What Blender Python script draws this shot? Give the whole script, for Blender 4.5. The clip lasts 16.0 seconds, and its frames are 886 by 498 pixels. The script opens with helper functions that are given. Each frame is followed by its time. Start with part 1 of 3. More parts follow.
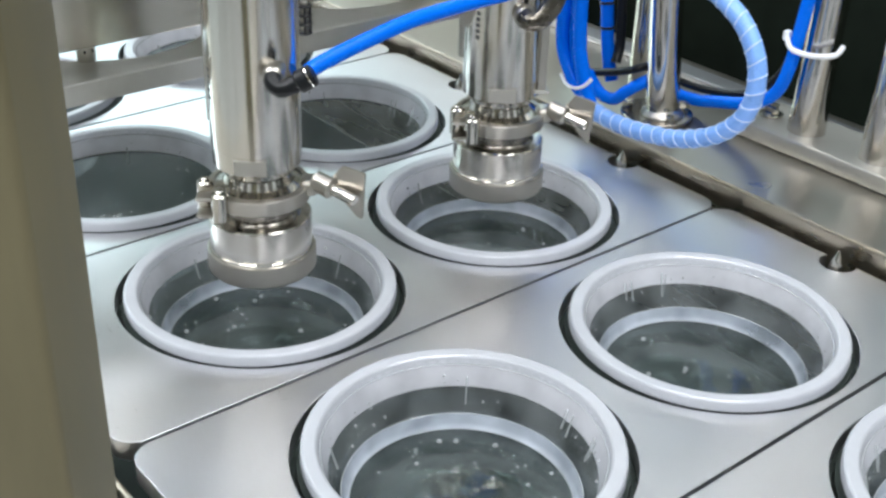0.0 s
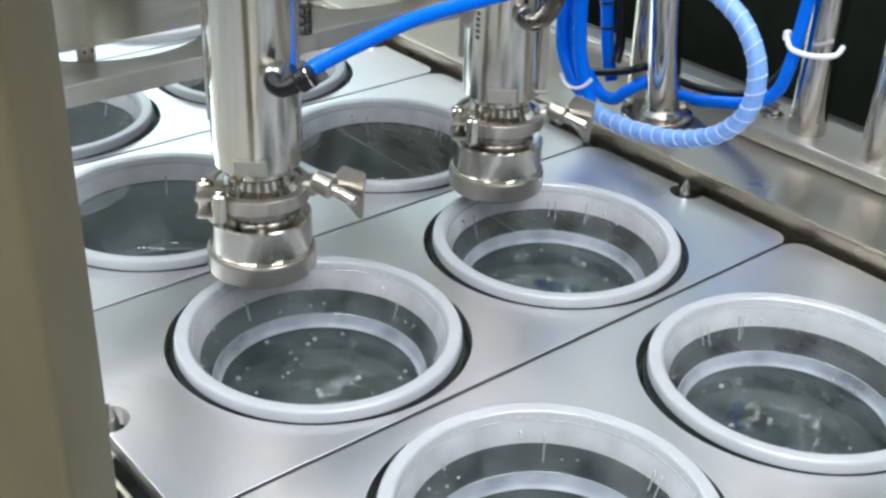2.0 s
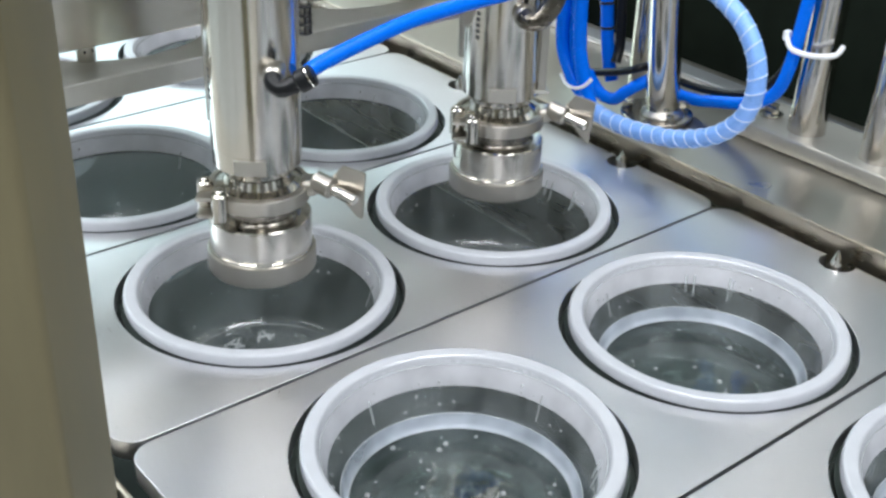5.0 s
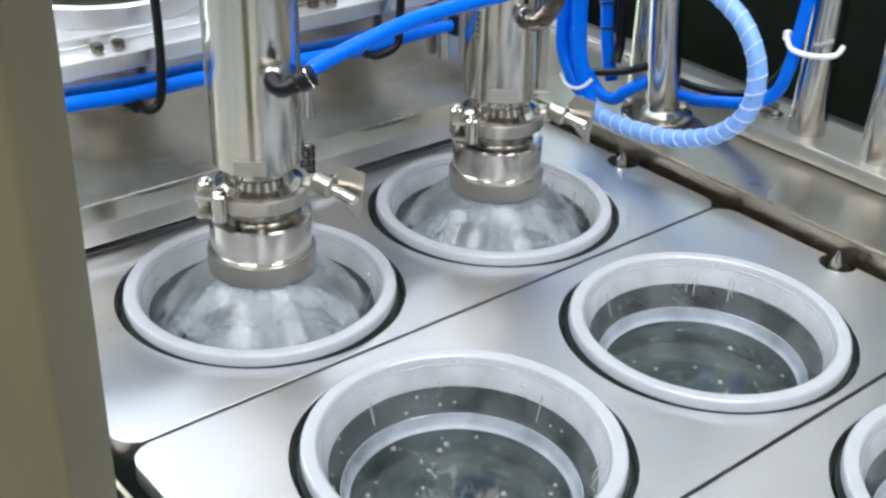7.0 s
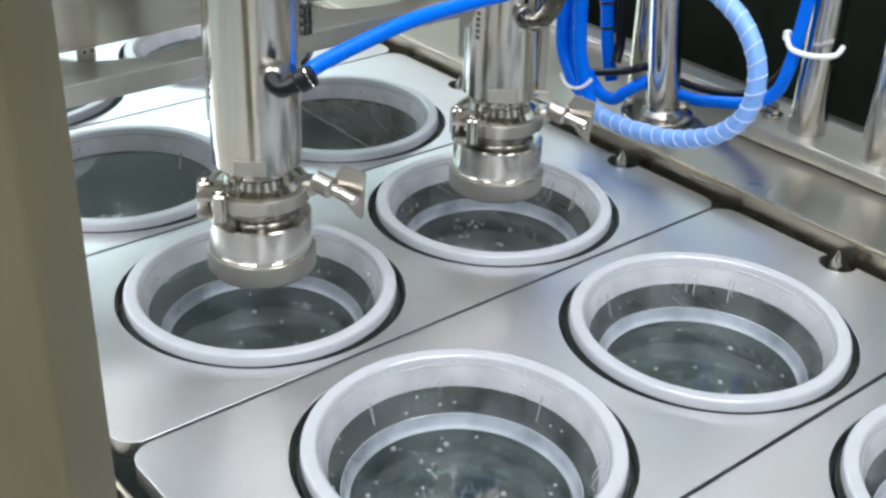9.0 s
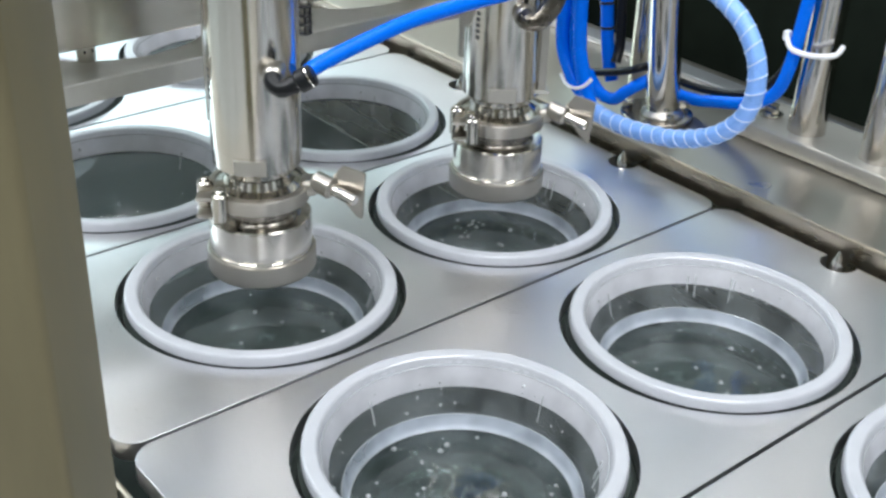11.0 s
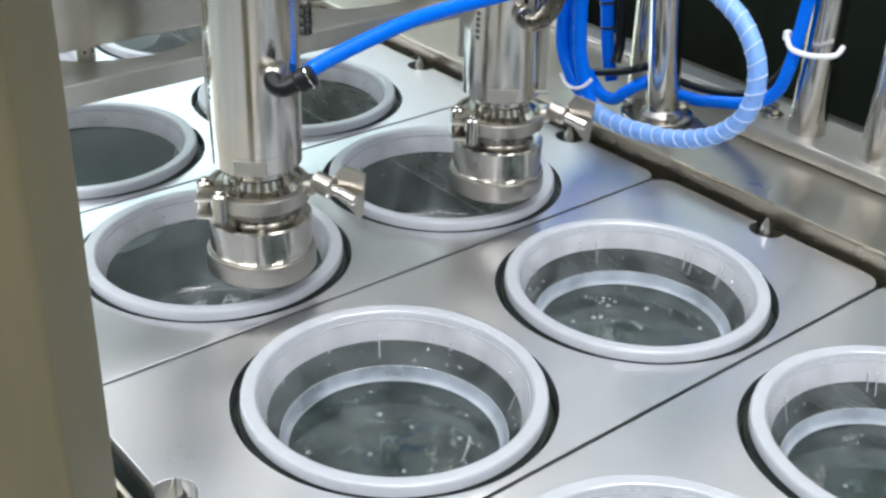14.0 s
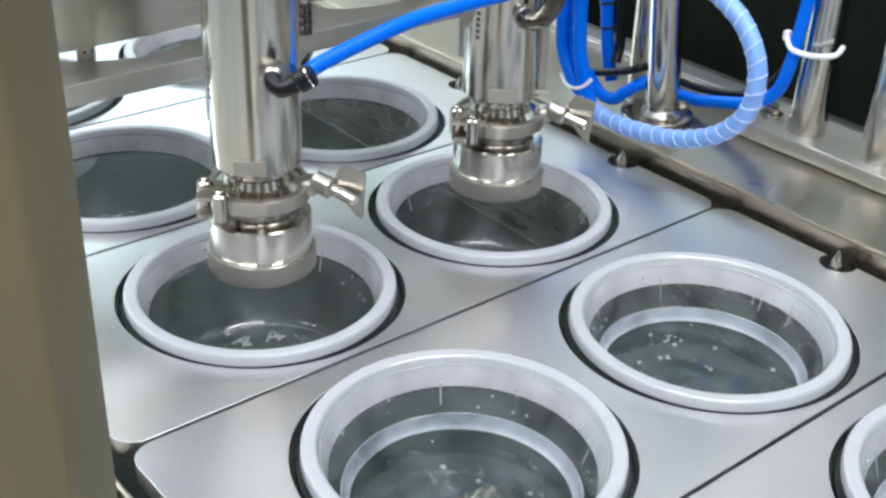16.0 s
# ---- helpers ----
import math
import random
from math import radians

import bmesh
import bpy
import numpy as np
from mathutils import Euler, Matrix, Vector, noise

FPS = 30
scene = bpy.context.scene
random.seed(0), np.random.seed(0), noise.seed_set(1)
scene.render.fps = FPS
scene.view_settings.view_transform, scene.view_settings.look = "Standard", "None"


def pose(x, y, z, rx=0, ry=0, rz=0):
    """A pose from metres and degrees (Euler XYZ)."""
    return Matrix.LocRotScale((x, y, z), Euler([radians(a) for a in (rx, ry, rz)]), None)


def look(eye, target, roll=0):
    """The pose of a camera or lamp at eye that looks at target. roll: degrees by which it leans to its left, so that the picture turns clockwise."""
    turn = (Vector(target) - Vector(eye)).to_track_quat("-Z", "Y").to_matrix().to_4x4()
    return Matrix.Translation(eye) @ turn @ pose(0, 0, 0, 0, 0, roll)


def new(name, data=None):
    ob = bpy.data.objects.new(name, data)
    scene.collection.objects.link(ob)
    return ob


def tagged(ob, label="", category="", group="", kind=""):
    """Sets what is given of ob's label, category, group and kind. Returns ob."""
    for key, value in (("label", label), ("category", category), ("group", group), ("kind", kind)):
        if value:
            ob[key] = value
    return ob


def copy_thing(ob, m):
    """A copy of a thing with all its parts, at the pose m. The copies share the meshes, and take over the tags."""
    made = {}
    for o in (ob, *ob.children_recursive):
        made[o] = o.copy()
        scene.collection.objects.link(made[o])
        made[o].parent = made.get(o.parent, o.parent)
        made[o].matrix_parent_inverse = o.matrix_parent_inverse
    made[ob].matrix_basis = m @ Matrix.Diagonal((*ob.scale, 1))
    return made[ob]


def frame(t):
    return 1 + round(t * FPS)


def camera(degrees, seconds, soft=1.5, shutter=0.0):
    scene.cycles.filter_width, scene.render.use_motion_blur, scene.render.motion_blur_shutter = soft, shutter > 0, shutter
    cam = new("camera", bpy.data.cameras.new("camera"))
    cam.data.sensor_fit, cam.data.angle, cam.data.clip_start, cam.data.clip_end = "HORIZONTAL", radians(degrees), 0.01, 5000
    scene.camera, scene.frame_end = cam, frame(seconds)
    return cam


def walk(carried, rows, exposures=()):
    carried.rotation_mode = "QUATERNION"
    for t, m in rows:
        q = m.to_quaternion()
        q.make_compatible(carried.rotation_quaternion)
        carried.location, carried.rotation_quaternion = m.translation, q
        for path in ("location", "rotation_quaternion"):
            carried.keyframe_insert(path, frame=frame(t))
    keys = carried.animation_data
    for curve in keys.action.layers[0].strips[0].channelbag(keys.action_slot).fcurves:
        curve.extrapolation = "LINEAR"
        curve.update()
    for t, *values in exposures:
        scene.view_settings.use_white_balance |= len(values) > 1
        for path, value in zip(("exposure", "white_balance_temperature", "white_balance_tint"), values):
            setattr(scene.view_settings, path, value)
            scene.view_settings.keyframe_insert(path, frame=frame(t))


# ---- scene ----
# One standing camera before a filling machine. X runs with the conveyor, Y across it, z = 0 is the top of the plates.
PITCH, GAUGE = 0.1773, 0.1737
SEAM = -0.0045                      # the plates' middle lies this far upstream of the bowls' middle
AX, AY = -0.0025, 0.0028            # axis of the first nozzle
TURN = 49.83                        # the nozzles' clamps face the aisle

cam = camera(40.89, 16.0, soft=2.7)
EYE = Vector((0.5024, -0.2917, 0.3509))
AIM = EYE + Vector((-0.66680, 0.56289, -0.48838))
CAM_POSE = look(EYE, AIM, 2.08)
walk(cam, [(0.0, CAM_POSE), (16.0, CAM_POSE)])

# ---- world and light ----
world = bpy.data.worlds.new("hall_air")
scene.world = world
world.use_nodes = True
world.node_tree.nodes["Background"].inputs[0].default_value = (0.80, 0.90, 1.0, 1)
world.node_tree.nodes["Background"].inputs[1].default_value = 0.25
scene.view_settings.exposure = -0.38


def ceiling_lamp(x, y, z, sx, sy, watts, colour=(0.86, 0.94, 1.0)):
    data = bpy.data.lights.new("ceiling_lamp", "AREA")
    data.shape, data.size, data.size_y, data.energy, data.color = "RECTANGLE", sx, sy, watts, colour
    ob = new("ceiling_lamp", data)
    ob.matrix_world = pose(x, y, z)
    return ob


for lx in (-7.6, -5.6, -3.6, -1.6, 0.4, 2.4):
    for ly in (-1.8, 0.5, 2.8, 5.1, 7.4):
        far = ly > 2 or (lx < -1 and ly > 0)
        watts = (36 if ly < 2 else 18 if ly < 4 else 14) if far else 74 if lx > 0 and ly > 0 else 96 if lx > 0 else 82
        if far:
            watts *= 2.2 if lx < -5 else (1.6 if ly < 2 else 1.45) if lx < -3 else 0.01 if lx < -1 else 0.05
        if lx == -3.6 and ly > 2:
            watts *= 0.5 if ly < 4 else 0.35
        ceiling_lamp(lx - (0.2 if lx == -3.6 else 0.0), ly, 2.85, (1.5 if lx == -3.6 else 1.9) if far else 1.7, 2.1 if far else 0.9, watts, (0.70, 0.95, 0.98) if lx < -5 else (0.875, 0.915, 1.0) if lx < -3 else (0.89, 0.92, 1.0) if far else (0.915, 0.935, 0.99))
ceiling_lamp(-3.3, 2.3, 2.84, 0.5, 1.4, 12, (0.90, 0.94, 1.0))

# ---- materials ----


def base_mat(name, colour, rough, metal=0.0, vary=0.08, scale=40.0, stretch=(1, 1, 1), bump=0.0, rough_vary=0.08, grain=6.0):
    m = bpy.data.materials.new(name)
    m.use_nodes = True
    nt = m.node_tree
    b = nt.nodes["Principled BSDF"]
    b.inputs["Metallic"].default_value = metal
    tc = nt.nodes.new("ShaderNodeTexCoord")
    mp = nt.nodes.new("ShaderNodeMapping")
    mp.inputs["Scale"].default_value = stretch
    nt.links.new(tc.outputs["Object"], mp.inputs[0])
    big = nt.nodes.new("ShaderNodeTexNoise")
    big.inputs["Scale"].default_value = scale
    big.inputs["Detail"].default_value = 3
    fine = nt.nodes.new("ShaderNodeTexNoise")
    fine.inputs["Scale"].default_value = scale * grain
    fine.inputs["Detail"].default_value = 4
    nt.links.new(tc.outputs["Object"], big.inputs["Vector"])
    nt.links.new(mp.outputs[0], fine.inputs["Vector"])
    mix = nt.nodes.new("ShaderNodeMix")
    mix.data_type = "FLOAT"
    mix.inputs[0].default_value = 0.5
    nt.links.new(big.outputs["Fac"], mix.inputs[2])
    nt.links.new(fine.outputs["Fac"], mix.inputs[3])
    ramp = nt.nodes.new("ShaderNodeMapRange")
    ramp.inputs[1].default_value, ramp.inputs[2].default_value = 0.3, 0.7
    ramp.inputs[3].default_value, ramp.inputs[4].default_value = 1 - vary, 1 + vary
    nt.links.new(mix.outputs[0], ramp.inputs[0])
    mul = nt.nodes.new("ShaderNodeVectorMath")
    mul.operation = "SCALE"
    mul.inputs[0].default_value = colour
    nt.links.new(ramp.outputs[0], mul.inputs["Scale"])
    nt.links.new(mul.outputs[0], b.inputs["Base Color"])
    rr = nt.nodes.new("ShaderNodeMapRange")
    rr.inputs[1].default_value, rr.inputs[2].default_value = 0.3, 0.7
    rr.inputs[3].default_value, rr.inputs[4].default_value = max(0.02, rough - rough_vary), rough + rough_vary
    nt.links.new(mix.outputs[0], rr.inputs[0])
    nt.links.new(rr.outputs[0], b.inputs["Roughness"])
    if bump:
        bp = nt.nodes.new("ShaderNodeBump")
        bp.inputs["Strength"].default_value = bump
        bp.inputs["Distance"].default_value = 0.0004
        nt.links.new(fine.outputs["Fac"], bp.inputs["Height"])
        nt.links.new(bp.outputs[0], b.inputs["Normal"])
    return m


def clear_mat(name, tint, gloss_rough, opacity, milk, ior=1.33, mottle=0.1, scale=35, piecewise=0.0):
    """A thin clear wall: mostly see-through, a part milky, with a true glossy coat."""
    m = bpy.data.materials.new(name)
    m.use_nodes = True
    nt = m.node_tree
    out = nt.nodes["Material Output"]
    nt.nodes.remove(nt.nodes["Principled BSDF"])
    tr = nt.nodes.new("ShaderNodeBsdfTransparent")
    tr.inputs[0].default_value = (*tint, 1)
    df = nt.nodes.new("ShaderNodeBsdfDiffuse")
    df.inputs[0].default_value = (*milk, 1)
    tl = nt.nodes.new("ShaderNodeBsdfTranslucent")
    tl.inputs[0].default_value = (*milk, 1)
    dm = nt.nodes.new("ShaderNodeMixShader")
    dm.inputs[0].default_value = 0.4
    nt.links.new(df.outputs[0], dm.inputs[1])
    nt.links.new(tl.outputs[0], dm.inputs[2])
    body = nt.nodes.new("ShaderNodeMixShader")
    tc = nt.nodes.new("ShaderNodeTexCoord")
    nz = nt.nodes.new("ShaderNodeTexNoise")
    nz.inputs["Scale"].default_value = scale
    nz.inputs["Detail"].default_value = 3
    nt.links.new(tc.outputs["Object"], nz.inputs["Vector"])
    mr = nt.nodes.new("ShaderNodeMapRange")
    mr.inputs[1].default_value, mr.inputs[2].default_value = 0.3, 0.7
    mr.inputs[3].default_value, mr.inputs[4].default_value = opacity * (1 - mottle), min(1.0, opacity * (1 + mottle))
    nt.links.new(nz.outputs["Fac"], mr.inputs[0])
    info = nt.nodes.new("ShaderNodeObjectInfo")
    each = nt.nodes.new("ShaderNodeMapRange")
    each.inputs[3].default_value, each.inputs[4].default_value = 1 - piecewise, 1 + piecewise
    nt.links.new(info.outputs["Random"], each.inputs[0])
    thick = nt.nodes.new("ShaderNodeMath")
    thick.operation = "MULTIPLY"
    thick.use_clamp = True
    nt.links.new(mr.outputs[0], thick.inputs[0])
    nt.links.new(each.outputs[0], thick.inputs[1])
    nt.links.new(thick.outputs[0], body.inputs[0])
    nt.links.new(tr.outputs[0], body.inputs[1])
    nt.links.new(dm.outputs[0], body.inputs[2])
    gl = nt.nodes.new("ShaderNodeBsdfGlossy")
    gl.inputs["Roughness"].default_value = gloss_rough
    base = ((ior - 1) / (ior + 1)) ** 2
    lw = nt.nodes.new("ShaderNodeLayerWeight")
    lw.inputs["Blend"].default_value = 0.5
    steep = nt.nodes.new("ShaderNodeMath")
    steep.operation = "POWER"
    steep.inputs[1].default_value = 5.0
    nt.links.new(lw.outputs["Facing"], steep.inputs[0])
    fr = nt.nodes.new("ShaderNodeMapRange")
    fr.inputs[3].default_value, fr.inputs[4].default_value = base, 1.0
    nt.links.new(steep.outputs[0], fr.inputs[0])
    fin = nt.nodes.new("ShaderNodeMixShader")
    nt.links.new(fr.outputs[0], fin.inputs[0])
    nt.links.new(body.outputs[0], fin.inputs[1])
    nt.links.new(gl.outputs[0], fin.inputs[2])
    nt.links.new(fin.outputs[0], out.inputs[0])
    return m


STEEL_PLATE = base_mat("brushed_plate_steel", (0.685, 0.69, 0.71), 0.32, 1.0, 0.06, 14, (1, 40, 1), 0.05, 0.06, grain=9)
STEEL_POLISHED = base_mat("polished_steel", (0.66, 0.63, 0.58), 0.12, 1.0, 0.04, 30, (1, 1, 0.05), 0.0, 0.04)
STEEL_TURNED = base_mat("turned_steel", (0.60, 0.575, 0.52), 0.15, 1.0, 0.08, 50, (0.2, 0.2, 8), 0.06, 0.05)
STEEL_FLANGE = base_mat("dark_brown_steel", (0.30, 0.275, 0.24), 0.20, 1.0, 0.10, 40, (1, 1, 1), 0.0, 0.06)
STEEL_SHEET = base_mat("sheet_steel", (0.48, 0.455, 0.40), 0.31, 1.0, 0.06, 6, (1, 1, 1), 0.0, 0.06)
STEEL_DULL = base_mat("blasted_steel", (0.46, 0.445, 0.40), 0.46, 1.0, 0.07, 25, (1, 1, 1), 0.08, 0.06)
STEEL_BRUSHED = base_mat("wavy_rolled_steel", (0.56, 0.53, 0.46), 0.20, 1.0, 0.05, 5, (1, 1, 4.5), 1.0, 0.05, grain=3.0)
STEEL_RAIL = base_mat("rail_steel", (0.50, 0.45, 0.36), 0.28, 1.0, 0.08, 20, (0.1, 1, 1), 0.05, 0.08)
STEEL_SATIN = base_mat("satin_steel", (0.47, 0.445, 0.395), 0.32, 1.0, 0.07, 50, (0.2, 0.2, 8), 0.06, 0.06)
STEEL_TUBE = base_mat("ground_tube_steel", (0.66, 0.635, 0.585), 0.15, 1.0, 0.10, 34, (1, 1, 0.03), 0.0, 0.05, grain=14)
STEEL_BRIGHT = base_mat("bright_milled_steel", (0.88, 0.885, 0.90), 0.34, 1.0, 0.05, 22, (1, 1, 1), 0.03, 0.08)
STEEL_EDGE = base_mat("milled_clamp_steel", (0.62, 0.61, 0.56), 0.40, 1.0, 0.06, 25, (1, 1, 1), 0.06, 0.06)
GUNMETAL = base_mat("dark_gunmetal", (0.16, 0.145, 0.12), 0.28, 1.0, 0.1, 60)
CAST = base_mat("cast_alloy", (0.46, 0.45, 0.41), 0.45, 0.85, 0.06, 60, (1, 1, 1), 0.15, 0.06)
DARK = base_mat("black_guard_panel", (0.010, 0.014, 0.010), 0.6, 0.0, 0.3, 6)
DARK.node_tree.nodes["Principled BSDF"].inputs["Specular IOR Level"].default_value = 0.06
POST = base_mat("olive_grey_steel", (0.165, 0.143, 0.078), 0.5, 0.2, 0.26, 9, (1, 1, 0.25), 0.05, 0.06)
# Near-black steel: the shade under the plates is put into its colour.
UNDER = base_mat("shade_dark_steel", (0.030, 0.040, 0.034), 0.5, 0.5, 0.5, 14)
BLACK = base_mat("black_plastic", (0.008, 0.009, 0.010), 0.34, 0.0, 0.2, 60)
BLACK.node_tree.nodes["Principled BSDF"].inputs["Specular IOR Level"].default_value = 0.25
BLUE = base_mat("blue_hose", (0.0, 0.15, 0.82), 0.24, 0.0, 0.06, 80)
BLUE.node_tree.nodes["Principled BSDF"].inputs["Specular IOR Level"].default_value = 0.12
WRAP = base_mat("pale_blue_spiral_wrap", (0.21, 0.41, 0.86), 0.30, 0.0, 0.08, 120)
WRAP_EDGE = base_mat("white_wrap_edge", (0.55, 0.68, 0.92), 0.35, 0.0, 0.05, 120)
WHITE = base_mat("white_nylon", (0.80, 0.82, 0.84), 0.4, 0.0, 0.04, 120)
INK = base_mat("grey_print", (0.08, 0.08, 0.08), 0.5, 0.0, 0.1, 120)
RIM = clear_mat("frosted_rim_plastic", (0.92, 0.94, 0.96), 0.34, 0.86, (0.665, 0.685, 0.715), 2.2, 0.04, 70)
WALL = base_mat("white_wall_paint", (0.82, 0.83, 0.83), 0.7, 0.0, 0.05, 1.5)
GREYWALL = base_mat("dark_grey_wall_panels", (0.10, 0.095, 0.085), 0.6, 0.0, 0.1, 1.5)
FLOOR = base_mat("grey_resin_floor", (0.34, 0.35, 0.34), 0.32, 0.0, 0.1, 2.0)
CLEAR = clear_mat("clear_cup_plastic", (0.90, 0.95, 0.95), 0.13, 0.20, (0.64, 0.70, 0.70), 1.8, 0.7, 45)
# Whitened: the lit plate edge behind the clear wall is put into this colour.
LIT_WALL = clear_mat("lit_backed_cup_wall", (0.9, 0.93, 0.95), 0.22, 0.82, (0.90, 0.91, 0.95), 1.8, 0.16, 40)
SPRAY = clear_mat("falling_water_sheet", (0.97, 0.99, 1.0), 0.16, 0.20, (0.64, 0.68, 0.70), 1.33, 0.6, 45, 0.55)
CHURN = clear_mat("churned_water", (0.95, 0.98, 0.99), 0.18, 0.30, (0.76, 0.80, 0.82), 1.33, 0.9, 60)
FOAM = clear_mat("thin_froth", (0.97, 0.99, 1.0), 0.25, 0.42, (0.80, 0.83, 0.86), 1.25, 0.7, 200)

WATER = clear_mat("clear_water", (0.62, 0.68, 0.66), 0.06, 0.075, (0.52, 0.58, 0.59), 1.55, 0.9, 30)
# Skin of bubbles and drops; its pale colour also draws glint lines.
BUBBLE_GLINT = clear_mat("bubble_and_glint_skin", (0.97, 0.98, 0.98), 0.05, 0.34, (0.85, 0.88, 0.88), 1.4)
EDGE = clear_mat("painted_water_shine", (0.86, 0.91, 0.95), 0.2, 0.46, (0.68, 0.73, 0.79), 1.33, 0.75, 22)
for mat_, height in ((WATER, 0.0034), (SPRAY, 0.0012)):
    tree = mat_.node_tree
    wave = tree.nodes.new("ShaderNodeTexNoise")
    wave.inputs["Scale"].default_value = 28
    dent = tree.nodes.new("ShaderNodeBump")
    dent.inputs["Strength"].default_value = 0.25
    dent.inputs["Distance"].default_value = height
    place = tree.nodes.new("ShaderNodeTexCoord")
    tree.links.new(place.outputs["Object"], wave.inputs["Vector"])
    tree.links.new(wave.outputs["Fac"], dent.inputs["Height"])
    for node in tree.nodes:
        if node.type == "BSDF_GLOSSY":
            tree.links.new(dent.outputs[0], node.inputs["Normal"])

# ---- mesh helpers ----


def mesh_of(name, bm, material, smooth=True, angle=35):
    bmesh.ops.recalc_face_normals(bm, faces=bm.faces)
    if smooth:
        for f in bm.faces:
            f.smooth = True
        for e in bm.edges:
            if len(e.link_faces) == 2:
                turn = e.calc_face_angle(0)
                areas = sorted(f.calc_area() for f in e.link_faces)
                if turn > radians(angle) or (turn > radians(12) and areas[1] > 8 * areas[0]):
                    e.smooth = False
    me = bpy.data.meshes.new(name)
    bm.to_mesh(me)
    bm.free()
    me.materials.append(material)
    return me


def part(name, bm, material, parent=None, label="", m=None, smooth=True, angle=35):
    ob = new(name, mesh_of(name, bm, material, smooth, angle))
    if parent:
        ob.parent = parent
    if m is not None:
        ob.matrix_basis = m
    if label:
        ob["label"] = label
    return ob


def lathe(profile, n=64, m=None, closed=False):
    """A body of revolution about z from (radius, height) pairs."""
    bm = bmesh.new()
    rings = []
    for r, z in profile:
        if r < 1e-6:
            rings.append([bm.verts.new((0, 0, z))])
        else:
            rings.append([bm.verts.new((r * math.cos(2 * math.pi * k / n), r * math.sin(2 * math.pi * k / n), z)) for k in range(n)])
    pairs = list(zip(rings, rings[1:]))
    if closed:
        pairs.append((rings[-1], rings[0]))
    for a, b in pairs:
        for k in range(n):
            q = (k + 1) % n
            if len(a) == 1 and len(b) == 1:
                continue
            if len(a) == 1:
                bm.faces.new((a[0], b[k], b[q]))
            elif len(b) == 1:
                bm.faces.new((a[k], a[q], b[0]))
            else:
                bm.faces.new((a[k], a[q], b[q], b[k]))
    if m is not None:
        bm.transform(m)
    return bm


def box(x0, y0, z0, x1, y1, z1, bevel=0.0008, m=None, seg=2):
    bm = bmesh.new()
    bmesh.ops.create_cube(bm, size=1)
    bm.transform(Matrix.Translation(((x0 + x1) / 2, (y0 + y1) / 2, (z0 + z1) / 2)) @ Matrix.Diagonal((x1 - x0, y1 - y0, z1 - z0, 1)))
    if bevel:
        bmesh.ops.bevel(bm, geom=bm.edges[:], offset=bevel, segments=seg, profile=0.5, affect="EDGES")
    if m is not None:
        bm.transform(m)
    return bm


def smooth_path(points, steps=8):
    pts = [Vector(q) for q in points]
    pts = [2 * pts[0] - pts[1], *pts, 2 * pts[-1] - pts[-2]]
    out = []
    for a, b, c, d in zip(pts, pts[1:], pts[2:], pts[3:]):
        for k in range(steps):
            t = k / steps
            out.append(0.5 * (2 * b + (c - a) * t + (2 * a - 5 * b + 4 * c - d) * t * t + (3 * b - a - 3 * c + d) * t ** 3))
    out.append(pts[-2])
    return out


def frames_along(pts):
    up = Vector((0.31, 0.17, 0.93))
    res = []
    for k, q in enumerate(pts):
        d = (pts[min(k + 1, len(pts) - 1)] - pts[max(k - 1, 0)]).normalized()
        s = d.cross(up).normalized()
        up = s.cross(d).normalized()
        res.append((q, s, up))
    return res


def sweep(points, radius, n=14, steps=8, radii=None):
    """A round hose along a smooth path."""
    pts = smooth_path(points, steps) if steps > 1 else [Vector(q) for q in points]
    bm = bmesh.new()
    rings = []
    for k, (q, s, u) in enumerate(frames_along(pts)):
        r = radius if radii is None else radii[k]
        rings.append([bm.verts.new(q + r * (math.cos(2 * math.pi * j / n) * s + math.sin(2 * math.pi * j / n) * u)) for j in range(n)])
    for a, b in zip(rings, rings[1:]):
        for j in range(n):
            bm.faces.new((a[j], a[(j + 1) % n], b[(j + 1) % n], b[j]))
    bm.faces.new(rings[0])
    bm.faces.new(rings[-1])
    return bm


def outline_slab(loops, z0, z1, bevel=0.0006):
    """A flat slab between z0 and z1 with an outer outline and holes, its edges broken."""
    bm = bmesh.new()
    edges = []
    for loop in loops:
        vs = [bm.verts.new((x, y, z1)) for x, y in loop]
        edges += [bm.edges.new((a, b)) for a, b in zip(vs, vs[1:] + vs[:1])]
    bmesh.ops.triangle_fill(bm, edges=edges, use_beauty=True, use_dissolve=False)
    top = bm.faces[:]
    rim = [e for e in bm.edges if len(e.link_faces) == 1]
    ret = bmesh.ops.extrude_face_region(bm, geom=top)
    for v in ret["geom"]:
        if isinstance(v, bmesh.types.BMVert):
            v.co.z = z0
    bmesh.ops.recalc_face_normals(bm, faces=bm.faces)
    if bevel:
        edges = [e for e in bm.edges if len(e.link_faces) == 2 and e.calc_face_angle(0) > radians(60) and abs(e.verts[0].co.z - e.verts[1].co.z) < 1e-5]
        bmesh.ops.bevel(bm, geom=edges, offset=bevel, segments=2, profile=0.5, affect="EDGES")
    return bm


def circle(cx, cy, r, n=72, a0=0.0, a1=2 * math.pi):
    full = abs(a1 - a0 - 2 * math.pi) < 1e-6
    return [(cx + r * math.cos(a0 + (a1 - a0) * k / (n if full else n - 1)), cy + r * math.sin(a0 + (a1 - a0) * k / (n if full else n - 1))) for k in range(n)]


def rounded_rect(x0, y0, x1, y1, r, n=8):
    out = []
    for cx, cy, a in ((x1 - r, y0 + r, -90), (x1 - r, y1 - r, 0), (x0 + r, y1 - r, 90), (x0 + r, y0 + r, 180)):
        out += circle(cx, cy, r, n, radians(a), radians(a + 90))
    return out


